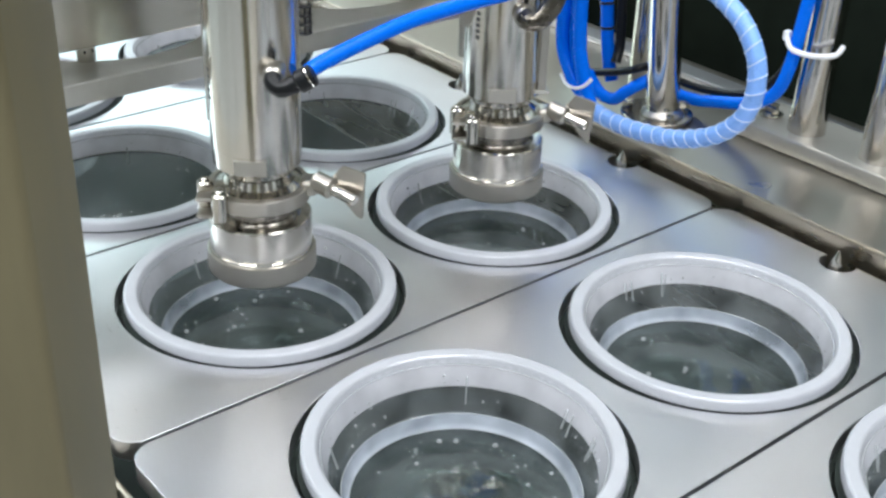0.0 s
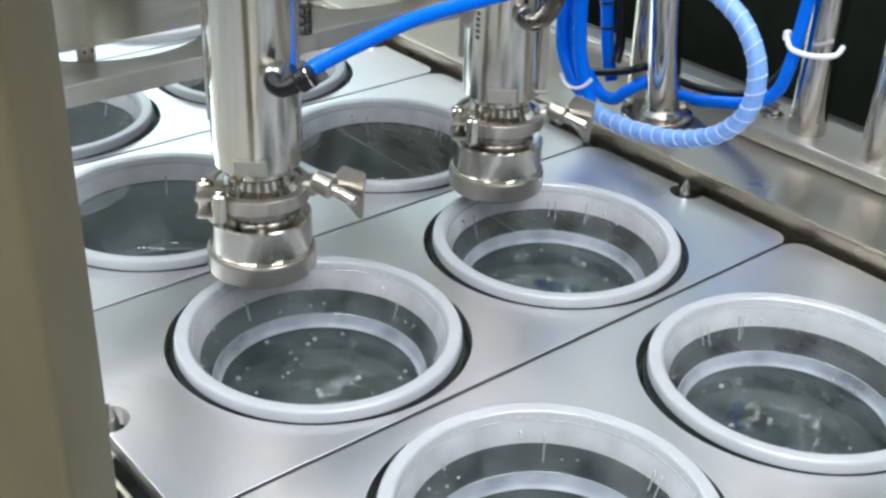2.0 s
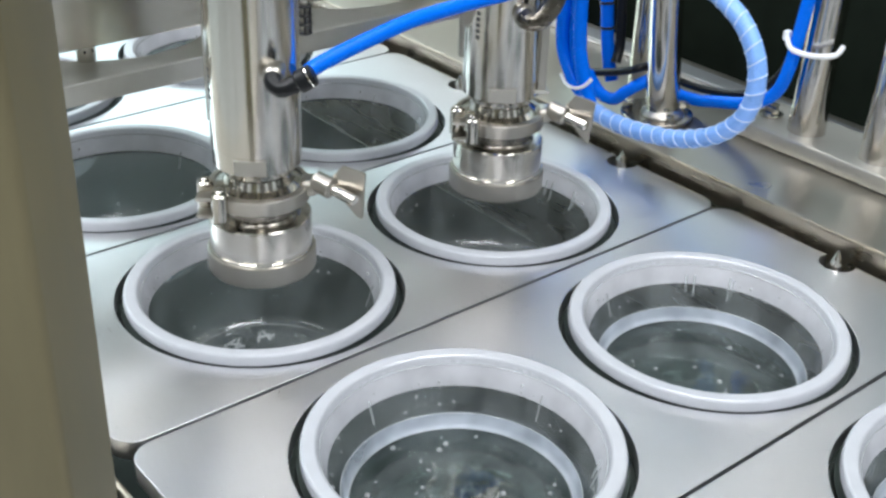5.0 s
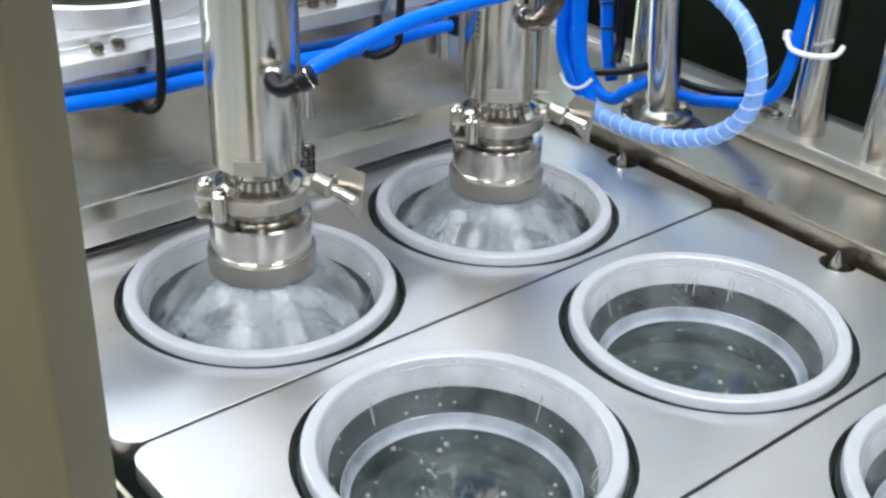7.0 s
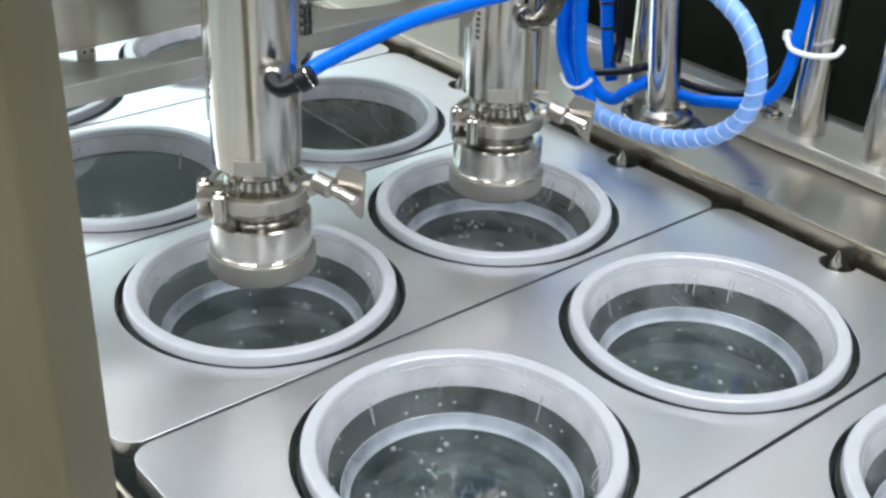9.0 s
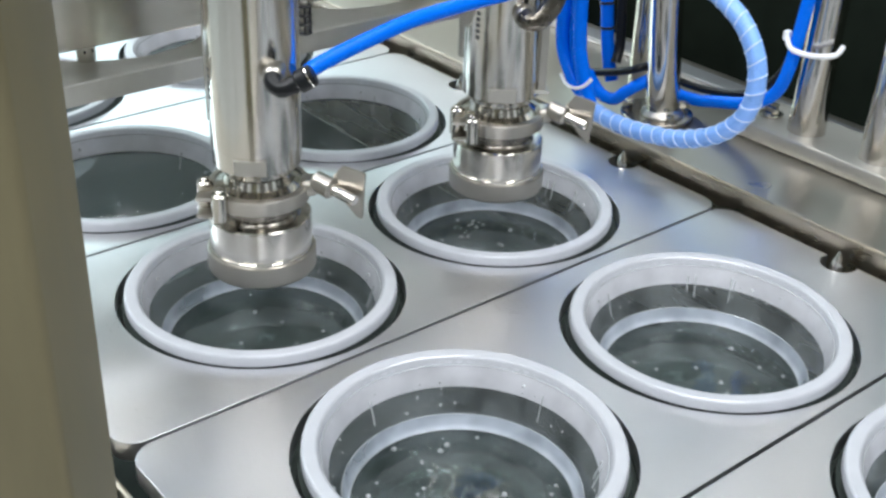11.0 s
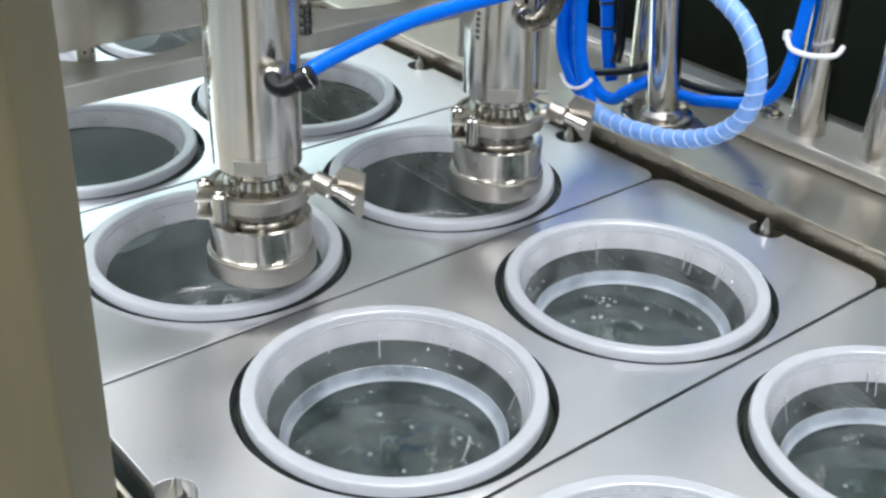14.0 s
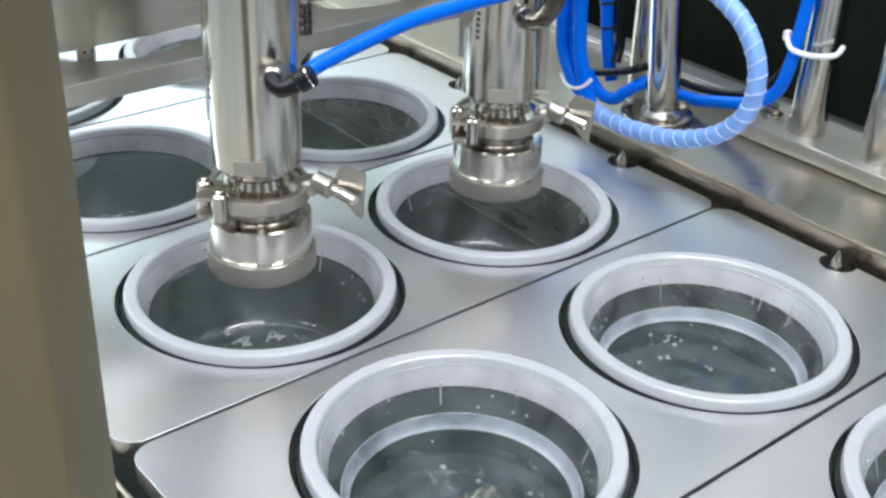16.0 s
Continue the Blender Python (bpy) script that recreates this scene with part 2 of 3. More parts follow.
def rod(a, b, r, n=20, bevel=0.0):
    a, b = Vector(a), Vector(b)
    q = (b - a).to_track_quat("Z", "Y").to_matrix().to_4x4()
    h = (b - a).length
    c = min(bevel, r * 0.5)
    prof = [(0, 0), (r - c, 0), (r, c), (r, h - c), (r - c, h), (0, h)] if c else [(0, 0), (r, 0), (r, h), (0, h)]
    return lathe(prof, n, Matrix.Translation(a) @ q)


def hexagon(r, h, m=None):
    bm = lathe([(0, 0), (r * 0.94, 0), (r, h * 0.12), (r, h * 0.88), (r * 0.94, h), (0, h)], 6)
    if m is not None:
        bm.transform(m)
    return bm


def join(*bms):
    out = bmesh.new()
    for b in bms:
        me = bpy.data.meshes.new("piece")
        b.to_mesh(me)
        b.free()
        out.from_mesh(me)
        bpy.data.meshes.remove(me)
    return out


MOVING = []          # (object, still pose, kind of run)


# ---- setting: hall, bed and rails ----
def hall():
    tagged(part("floor", box(-9, -5, -0.98, 5, 9, -0.9, 0), FLOOR), "grey resin floor of the factory hall", "floor", kind="structure")
    tagged(part("ceiling", box(-9, -5, 2.9, 5, 9, 3.0, 0), WALL), "white ceiling of the factory hall", "ceiling", kind="structure")
    # South and east walls, out of view, are dark for contrast in reflections.
    for nm, b, mt, lb in (("wall_north", (-9, 9, -0.9, 5, 9.1, 2.9), WALL, "plain white painted hall wall"), ("wall_south", (-9, -5.1, -0.9, 5, -5, 2.9), GREYWALL, "unseen hall wall kept dark for the steel's reflections"),
                          ("wall_east", (5, -5.1, -0.9, 5.1, 9.1, 2.9), GREYWALL, "unseen hall wall kept dark for the steel's reflections"), ("wall_west", (-9.1, -5.1, -0.9, -9, 9.1, 2.9), WALL, "plain white painted hall wall")):
        tagged(part(nm, box(*b, 0), mt), lb, "wall", kind="structure")
    # Added white uprights, out of view, reflect as bright strips in the cylinders.
    for k, (x, y, w) in enumerate(((-2.6, -4.8, 0.7), (0.4, -4.8, 0.5), (2.6, -4.8, 1.0), (4.8, -3.2, 0.8), (4.8, -0.6, 0.45), (4.8, 1.6, 0.9), (4.8, 3.8, 0.5))):
        sx, sy = (w / 2, 0.15) if y < -4 else (0.15, w / 2)
        tagged(part("pillar_%d" % (k + 1), box(x - sx, y - sy, -0.9, x + sx, y + sy, 2.9, 0.01), WALL), "unseen white upright added for bright strips in the steel", "pillar", kind="structure")


def machine_bed():
    bed = new("machine_bed")
    tagged(bed, "stainless steel machine bed with side rails along the plates", "machine bed", kind="structure")
    part("bottom_tray", box(-1.4, -0.30, -0.13, 0.9, 0.306, -0.11, 0), UNDER, bed, "near-black tray under the plates, shade in its colour")
    # side with the guide posts: upright lip and mirror-like top sheet
    part("rail_lip", box(-1.4, 0.3065, -0.11, 0.9, 0.3105, 0.0115, 0.0015), STEEL_RAIL, bed, "upright steel lip of the side rail")
    part("top_sheet", box(-1.4, 0.3110, 0.0065, 0.9, 0.47, 0.0105, 0.0005), STEEL_SHEET, bed, "shiny flat steel sheet")
    part("side_panel", box(-1.4, 0.44, -0.9, 0.9, 0.452, 0.006, 0), STEEL_DULL, bed)
    # aisle side
    part("rail_lip", box(-1.4, -0.1345, -0.11, 0.9, -0.1315, -0.010, 0.001), STEEL_RAIL, bed, "upright steel lip of the side rail")
    part("edge_strip", box(-1.4, -0.160, -0.022, 0.9, -0.1415, -0.016, 0.001), STEEL_SHEET, bed)
    part("front_sheet", box(-1.4, -0.30, -0.035, 0.9, -0.162, -0.028, 0.001), STEEL_DULL, bed)
    part("side_panel", box(-1.4, -0.312, -0.9, 0.9, -0.301, -0.03, 0), STEEL_DULL, bed)
    part("panel_ledge", box(-0.30, 0.434, 0.0107, 0.9, 0.4535, 0.0150, 0.0008), STEEL_PLATE, bed, "bright steel ledge along the bed")
    part("back_plate", box(-1.4, 0.455, 0.011, -0.232, 0.463, 0.16, 0.001), STEEL_DULL, bed, "dull steel back plate beside the ledge")
    cab = tagged(part("dark_cabinet", box(-0.36, 0.56, -0.9, 0.9, 0.95, 0.112, 0.004), DARK), "black cabinet of the neighbouring machine behind the posts", "cabinet")
    for x in (-0.30, 0.12, 0.54):
        part("door", box(x, 0.552, -0.8, x + 0.41, 0.5598, 0.10, 0.002), DARK, cab)


# ---- conveyor plates, bowls and water ----
PX0, PX1 = -PITCH / 2 + SEAM + 0.0011, PITCH / 2 + SEAM - 0.0011
PY0, PY1 = -0.1255, 0.2995
THICK = 0.0105


def plate_outline():
    r = 0.013
    n = 0.011
    out = []
    out += circle(PX1 - r, PY0 + r, r, 8, radians(-90), 0)
    out += circle(PX1 - r, PY1 - r, r, 8, 0, radians(90))
    out += circle(0.0, PY1 - 0.004, n, 14, radians(21), radians(-201))
    out += circle(PX0 + r, PY1 - r, r, 8, radians(90), radians(180))
    out += circle(PX0 + r, PY0 + r, r, 8, radians(180), radians(270))
    out += circle(0.0, PY0 + 0.004, n, 14, radians(201), radians(-21))
    return out


def relieved_hole(cy, n=96):
    """A round hole, widened on two opposite sides so that a dark crescent shows beside the bowl."""
    turns = [2 * math.pi * k / n for k in range(n)]
    return [((0.0769 + 0.0042 * math.cos(a - radians(TURN)) ** 2) * math.cos(a), cy + (0.0769 + 0.0042 * math.cos(a - radians(TURN)) ** 2) * math.sin(a)) for a in turns]


def carrier_plate():
    bm = outline_slab([plate_outline(), relieved_hole(0), relieved_hole(GAUGE)], -THICK, 0.0, 0.00022)
    plate = part("carrier_plate", bm, STEEL_PLATE, smooth=True, angle=15)
    tagged(plate, "brushed stainless steel conveyor plate with two round holes", "conveyor plate", "conveyor plates")
    for y in (PY1 - 0.0055, PY0 + 0.0055):
        pin = part("locating_pin", lathe([(0, 0.009), (0.0006, 0.0088), (0.0044, -0.001), (0.0046, -0.003), (0.0046, -0.02), (0, -0.02)], 20, Matrix.Translation((0, y, 0))), STEEL_POLISHED, plate, "pointed steel pin")
        # Same block twice: shaded notch painted near-black, lit aisle notch in paler steel.
        part("pin_block", box(-0.013, y - 0.008, -0.034, 0.013, y + 0.005, -0.0125, 0.001), UNDER if y > 0 else STEEL_EDGE, pin, "steel block under the pin, toned by how light falls")
    for cy in (0, GAUGE):
        # The gap's shade round each bowl is painted as this near-black ring.
        part("support_ring", lathe([(0.0672, -0.0125), (0.0830, -0.0125), (0.0830, -0.0108), (0.0780, -0.0106), (0.0775, -0.0040), (0.0672, -0.0040)], 72, Matrix.Translation((0, cy, 0)), closed=True), UNDER, plate, "steel ring that carries the bowl, darkened like the shaded gap")
    return plate


RIM_PROFILE = [(0.0668, 0.0022), (0.0676, 0.0046), (0.0683, 0.0057), (0.0692, 0.0062), (0.0742, 0.0063), (0.0750, 0.0060), (0.0755, 0.0052), (0.0757, 0.0042), (0.0759, 0.0004), (0.0752, 0.0004), (0.0748, 0.0042), (0.0740, 0.0050), (0.0696, 0.0049), (0.0688, 0.0044), (0.0682, 0.0034), (0.0676, 0.0020)]
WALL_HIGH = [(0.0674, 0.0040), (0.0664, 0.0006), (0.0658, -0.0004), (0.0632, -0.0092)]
WALL_LOW = [(0.0632, -0.0093), (0.0598, -0.0205), (0.0578, -0.0300), (0.0560, -0.0520), (0.0545, -0.0550), (0.0500, -0.0560), (0.0, -0.0560)]
FILL = -0.0300
FILM = -0.0545
DRAINED = -0.0800                   # below FILM, under the tray, before the filling


def ring_line(r, z, w, n=72):
    return lathe([(r - w, z), (r, z + w), (r + w, z), (r, z - w)], n, closed=True)


def plastic_bowl():
    bowl = part("plastic_bowl", lathe(WALL_LOW, 72), CLEAR, smooth=True, angle=60)
    tagged(bowl, "clear round plastic bowl with frosted rim set in a steel plate", "bowl", "bowls in the plates")
    part("rim", lathe(RIM_PROFILE, 96, closed=True), RIM, bowl, "frosted pale grey flat rim with a turned-down edge", angle=20)
    rnd = random.Random(11)
    beads = []
    for k in range(46):
        a, f = rnd.uniform(0, 6.28), rnd.random()
        r, z = 0.0640 - 0.0050 * f, -0.0030 - 0.0165 * f
        q = rnd.choice((0.0003, 0.0004, 0.0006, 0.0008))
        beads.append(lathe([(0, -q), (q * 0.8, -q * 0.6), (q, 0), (q * 0.7, q * 0.9), (0, q * 1.5)], 8, Matrix.Translation((r * math.cos(a), r * math.sin(a), z))))
    # Thin runs; they also stand in for lamp glints down the wall.
    for k in range(6):
        a, f, b = rnd.uniform(0, 6.28), rnd.uniform(0.0, 0.3), rnd.uniform(0.45, 0.75)
        ends = [Vector(((0.0648 - 0.0056 * v) * math.cos(a), (0.0648 - 0.0056 * v) * math.sin(a), -0.0010 - 0.0190 * v)) for v in (f, f + b)]
        beads.append(rod(ends[0], ends[1], rnd.uniform(0.0003, 0.0006), 8, 0.0001))
    part("spatter", join(*beads), BUBBLE_GLINT, bowl, "small clear drops, runs and upright glint lines on the inner wall")["kind"] = "stuff"
    mark = []
    for mx, my, turn in ((-0.0330, 0.0100, 20), (-0.0240, 0.0270, 55)):
        at = Matrix.Translation((mx, my, 0)) @ pose(0, 0, 0, 0, 0, turn)
        for sx, sy, sa, sl in ((-0.0030, 0.0, 70, 0.0050), (0.0016, 0.0008, 100, 0.0055), (0.0, 0.0, 10, 0.0042), (0.0042, -0.0018, 40, 0.0030)):
            mark.append(box(-sl, -0.0006, -0.0557, sl, 0.0006, -0.0548, 0, at @ pose(sx, sy, 0, 0, 0, sa)))
    part("embossed_mark", join(*mark), BUBBLE_GLINT, bowl, "small raised marks moulded in the base")
    part("rim_step", ring_line(0.0667, 0.0021, 0.0004), BUBBLE_GLINT, bowl, "pale thin ring inside the rim")
    # The bright arc at the base is drawn as a pale ring.
    part("base_edge", ring_line(0.0500, -0.0554, 0.00028), BUBBLE_GLINT, bowl, "pale ring painted as the glint round the base")
    part("upper_wall", lathe(WALL_HIGH, 72), LIT_WALL, bowl, "clear upper wall, whitened for the lit plate edge behind it", angle=60)
    return bowl


def water(seed):
    liquid = part("water", lathe([(0, -0.0012), (0.0555, -0.0012), (0.0562, -0.0002), (0.0552, 0.0), (0.03, 0.0), (0, 0.0)], 72), WATER, smooth=True, angle=50)
    tagged(liquid, "clear water with small bubbles in a plastic bowl", "water", "water in the bowls")
    # Shine along the water's edge is put into a pale band and two rings.
    part("water_edge", lathe([(0.0535, 0.0006), (0.0548, 0.0010), (0.0560, 0.0030), (0.0572, 0.0075), (0.0574, 0.0078), (0.0564, 0.0030), (0.0550, 0.0004)], 72), EDGE, liquid, "curved edge where the water meets the wall, shine in its colour", angle=60)
    part("water_line", ring_line(0.0573, 0.0079, 0.00035), BUBBLE_GLINT, liquid, "pale ring painted as the glint of the water line")
    part("inner_line", ring_line(0.0536, 0.0007, 0.0003), BUBBLE_GLINT, liquid, "pale ring painted as the glint round the flat water")
    rnd = random.Random(seed)
    bms = []
    for k in range(28):
        a, r = rnd.uniform(0, 6.28), 0.050 * math.sqrt(rnd.random())
        if k > 16:
            a, r = 1.2 + seed + rnd.gauss(0, 0.5), rnd.uniform(0.02, 0.045)
        s = rnd.choice((0.0005, 0.0006, 0.0008, 0.0011, 0.0015))
        bms.append(lathe([(s, 0), (s * 0.9, s * 0.45), (s * 0.5, s * 0.85), (0, s)], 10, Matrix.Translation((r * math.cos(a), r * math.sin(a), 0.00005))))
    part("bubbles", join(*bms), BUBBLE_GLINT, liquid, "tiny air bubbles on the water")["kind"] = "stuff"
    return liquid


FROTH = []


def froth(liquid, seed):
    """Thin patches of froth, each a clump of fine bubbles, on the water while it is being filled."""
    rnd = random.Random(seed)
    ring = lathe([(0.0500, 0.0004), (0.0512, 0.0012), (0.0530, 0.0022), (0.0555, 0.0044), (0.0572, 0.0072), (0.0568, 0.0050), (0.0530, 0.0010), (0.0502, 0.0002)], 64)
    for v in ring.verts:
        a = math.atan2(v.co.y, v.co.x)
        v.co.z += 0.0012 * math.sin(5 * a + seed) + 0.0007 * math.sin(11 * a) + 0.0010
        v.co.xy *= 1 + 0.012 * math.sin(7 * a + seed)
    FROTH.append((part("froth_ring", ring, FOAM, liquid, "ring of white froth along the wall", angle=80), pose(0, 0, 0), 3))
    for k in range(5):
        a, r, w = 1.26 * k + seed, 0.016 + 0.012 * rnd.random(), 0.017 + 0.008 * rnd.random()
        wob = [rnd.uniform(0.7, 1.15) for q in range(12)]
        patch = lathe([(0, 0.0020), (0.4 * w, 0.0018), (0.75 * w, 0.0011), (w, 0.0)], 48)
        for v in patch.verts:
            b = (math.atan2(v.co.y, v.co.x) % 6.2832) / 6.2832 * 12
            v.co.xy *= wob[int(b) % 12] * (1 - b % 1) + wob[(int(b) + 1) % 12] * (b % 1)
            v.co.z += 0.0004 * math.sin(v.co.x * 700 + k) + 0.0003 * math.sin(v.co.y * 900)
        m = pose(r * math.cos(a), r * math.sin(a), 0.0003)
        FROTH.append((part("churned_patch", patch, CHURN, liquid, "swirl of cloudy churned water", m=m, angle=80), m, 3 * k))
    for k in range(24):
        a, r = rnd.uniform(0, 6.28), rnd.uniform(0.036, 0.050) if k < 17 else rnd.uniform(0.004, 0.032)
        bms = []
        spread = rnd.uniform(0.0018, 0.0040)
        for q in range(rnd.randint(12, 26)):
            w = rnd.choice((0.0005, 0.0007, 0.0009, 0.0012, 0.0016))
            at = Matrix.Translation((rnd.gauss(0, spread * 1.7), rnd.gauss(0, spread * 0.7), 0))
            bms.append(lathe([(w, 0), (w * 0.85, w * 0.3), (w * 0.45, w * 0.5), (0, w * 0.55)], 9, at))
        m = pose(r * math.cos(a), r * math.sin(a), 0.0003, 0, 0, math.degrees(a) + 90 + rnd.uniform(-25, 25))
        FROTH.append((part("froth_patch", join(*bms), FOAM, liquid, "thin patch of white froth", m=m, angle=80), m, k))


def conveyor():
    first = carrier_plate()
    bowl = plastic_bowl()
    liquids = [water(s) for s in range(4)]
    rising = []
    first_used = bowl_used = False
    k = 0
    for i in range(-6, 4):
        m = pose(i * PITCH, 0, 0)
        plate = first if not first_used else copy_thing(first, m)
        first_used = True
        plate.matrix_basis = m
        MOVING.append((plate, m, "run"))
        for j in (0, 1):
            m = pose(i * PITCH, j * GAUGE, 0, 0, 0, 37 * i + 90 * j)
            ob = bowl if not bowl_used else copy_thing(bowl, m)
            bowl_used = True
            ob.matrix_basis = m
            for piece in ob.children:
                if piece.name.startswith("embossed_mark"):
                    piece.matrix_basis = pose(0, 0, 0, 0, 0, -37 * i - 90 * j - 14 * j + 9 * (i % 3))
            MOVING.append((ob, m, "run"))
            if i >= -1:
                m = pose(i * PITCH, j * GAUGE, FILM if i == -1 else FILL, 0, 0, 61 * i + 130 * j)
                src = liquids[k % 4]
                ob = src if k < 4 else copy_thing(src, m)
                k += 1
                ob.matrix_basis = m
                if i == -1:
                    rising.append((ob, 20 + j))
                    tagged(ob, "clear water rising in a plastic bowl under a nozzle")
                MOVING.append((ob, m, "fill" if i == -1 else "run"))
    for ob, seed in rising:
        froth(ob, seed)


# ---- filling nozzles ----
def nozzle(m, second=False):
    t = new("filling_nozzle")
    t.matrix_basis = m
    tagged(t, "stainless steel filling nozzle with clamp ring and pneumatic cylinder", "filling nozzle", "filling nozzles")
    part("outlet_collar", lathe([(0.0270, 0.0170), (0.0275, 0.0160), (0.0288, 0.0157), (0.0296, 0.0165), (0.0300, 0.0172), (0.0300, 0.0272), (0.0296, 0.0282), (0.0288, 0.0285), (0.0280, 0.0285)], 72), STEEL_SATIN, t, "ground steel outlet collar", angle=18)
    part("outlet_core", lathe([(0, 0.0180), (0.0268, 0.0180), (0.0270, 0.026)], 48), STEEL_DULL, t)
    part("valve_body", lathe([(0.0275, 0.0285), (0.0285, 0.0286), (0.0285, 0.0298), (0.0283, 0.0300), (0.0279, 0.0301), (0.0279, 0.0312), (0.0280, 0.0314), (0.0280, 0.0476), (0.0278, 0.0481), (0.0272, 0.0485), (0.0236, 0.0487), (0.0222, 0.0488)], 72), STEEL_TURNED, t, "turned steel valve body", angle=18)
    # The undercut's shade is painted: a neck of darker steel than the body.
    part("neck", lathe([(0.0226, 0.0486), (0.0214, 0.0494), (0.0207, 0.0505), (0.0207, 0.0592)], 64), STEEL_FLANGE, t, "recessed neck, its shade put into darker steel", angle=30)
    part("ferrule", lathe([(0.0207, 0.0592), (0.0255, 0.0594), (0.0255, 0.0664), (0.0225, 0.0672), (0.0192, 0.0690), (0.0178, 0.0735), (0.0168, 0.0740), (0.0168, 0.0800)], 64), STEEL_TURNED, t, angle=18)
    for a in range(0, 360, 45):
        part("hex_head", hexagon(0.0016, 0.0017), STEEL_SATIN, t, m=pose(0.0195 * math.cos(radians(a + 10)), 0.0195 * math.sin(radians(a + 10)), 0.0755))
    part("clamp_ring", lathe([(0.0212, 0.0585), (0.0272, 0.0585), (0.0277, 0.0589), (0.0278, 0.0664), (0.0275, 0.0669), (0.0268, 0.0671), (0.0240, 0.0673)], 72), STEEL_SATIN, t, "cast steel clamp ring", angle=18)
    for x, y, z0, z1, r in ((-0.0262, -0.0140, 0.0555, 0.0730, 0.0045), (-0.0168, -0.0240, 0.0540, 0.0705, 0.0046)):
        pin = part("hinge_pin", rod((x, y, z0), (x, y, z1), r, 20, 0.0010), STEEL_TURNED, t)
        part("hinge_rivet", rod((x, y, z1 - 0.0002), (x, y, z1 + 0.0014), r * 0.5, 14, 0.0006), STEEL_POLISHED, pin)
    part("hinge_link", join(box(-0.0295, -0.0265, 0.0560, -0.0150, -0.0115, 0.0585, 0.001), box(-0.0295, -0.0265, 0.0660, -0.0150, -0.0115, 0.0682, 0.001)), STEEL_SATIN, t)
    # closing bolt with its wing
    part("clamp_lug", box(0.0225, -0.007, 0.0610, 0.0325, 0.007, 0.0700, 0.003, seg=3), STEEL_SATIN, t)
    d = Vector((0.80, -0.42, -0.20)).normalized()
    a = Vector((0.0300, -0.001, 0.0690))
    nut = part("bolt_nut", rod(a, a + d * 0.0125, 0.0058, 24, 0.0012), STEEL_SATIN, t)
    part("bolt_shaft", rod(a + d * 0.010, a + d * 0.0270, 0.0032, 18, 0.0008), STEEL_POLISHED, nut)
    c = a + d * 0.0130
    bm = bmesh.new()
    pts = [(-0.0030, 0.0045), (0.0020, 0.0125), (0.0150, 0.0110), (0.0160, -0.0165), (0.0130, -0.0160), (0.0020, -0.0050), (-0.0020, -0.0040)]
    lo = [bm.verts.new((x, -0.0009, z)) for x, z in pts]
    hi = [bm.verts.new((x, 0.0009, z)) for x, z in pts]
    bm.faces.new(lo)
    bm.faces.new(hi[::-1])
    for k in range(len(pts)):
        q = (k + 1) % len(pts)
        bm.faces.new((lo[k], lo[q], hi[q], hi[k]))
    bmesh.ops.bevel(bm, geom=bm.edges[:], offset=0.0004, segments=2, affect="EDGES")
    bm.transform(Matrix.Translation(c + Vector((0.0015, 0.004, 0.001))) @ pose(0, 0, 0, 0, 6, -14))
    part("wing", bm, STEEL_SATIN, nut, "flat wing of the clamp nut")
    # pneumatic cylinder
    cyl = part("cylinder", lathe([(0.0150, 0.0794), (0.0222, 0.0790), (0.0236, 0.0802), (0.0236, 0.0900), (0.0240, 0.0904), (0.0240, 0.42)], 96), STEEL_TUBE, t, "ground steel pneumatic cylinder", angle=18)
    part("flat", box(-0.0085, -0.0243, 0.0805, 0.0085, -0.0215, 0.0890, 0.0004), STEEL_DULL, cyl, "milled spanner flat")
    part("guide_rod", rod((-0.0245, 0.008, 0.098), (-0.0245, 0.008, 0.40), 0.0028, 16, 0.0008), STEEL_DULL, t)
    for k in range(5):
        part("print_bar", box(0.0234, -0.0014, 0.1180 + 0.0036 * k, 0.0241, 0.0014, 0.1204 + 0.0036 * k, 0, pose(0, 0, 0, 0, 0, 227 if second else 208)), INK, cyl, "small dark print mark")
    # air fitting
    if not second:
        part("fitting_nut", lathe([(0, 0.004), (0.0036, 0.0038), (0.0052, 0.002), (0.0055, -0.002), (0.0048, -0.0125)], 20, Matrix.Translation((0.0142, -0.0265, 0.1375)) @ pose(0, 0, 0, 90, 0, 0)), STEEL_SATIN, t, "round steel nut")
        part("elbow", sweep([(0.0142, -0.0270, 0.1378), (0.0148, -0.0315, 0.1358), (0.0182, -0.0340, 0.1338), (0.0238, -0.0335, 0.1352), (0.0300, -0.0325, 0.1387)], 0.0045, 18, 6), BLACK, t, "black plastic elbow fitting")
        e = Vector((0.86, 0.10, 0.50)).normalized()
        b = Vector((0.0268, -0.0330, 0.1365))
        collet = part("collet", rod(b, b + e * 0.0095, 0.0058, 22, 0.001), BLACK, t, "black plastic collet")
        part("collet_ring", rod(b + e * 0.0066, b + e * 0.0074, 0.00595, 22), STEEL_POLISHED, collet, "thin bright ring")
    else:
        part("fitting_nut", lathe([(0, 0.004), (0.0040, 0.0038), (0.0058, 0.002), (0.0062, -0.002), (0.0055, -0.0125)], 20, Matrix.Translation((0.0095, -0.0265, 0.1355)) @ pose(0, 0, 0, 90, 0, 0)), STEEL_SATIN, t, "round steel nut")
        part("elbow", sweep([(0.0100, -0.0275, 0.1355), (0.0125, -0.0315, 0.1345), (0.0185, -0.0325, 0.1360), (0.0245, -0.0310, 0.1430), (0.0285, -0.0295, 0.1530)], 0.0058, 18, 6), GUNMETAL, t, "dark metal elbow fitting")
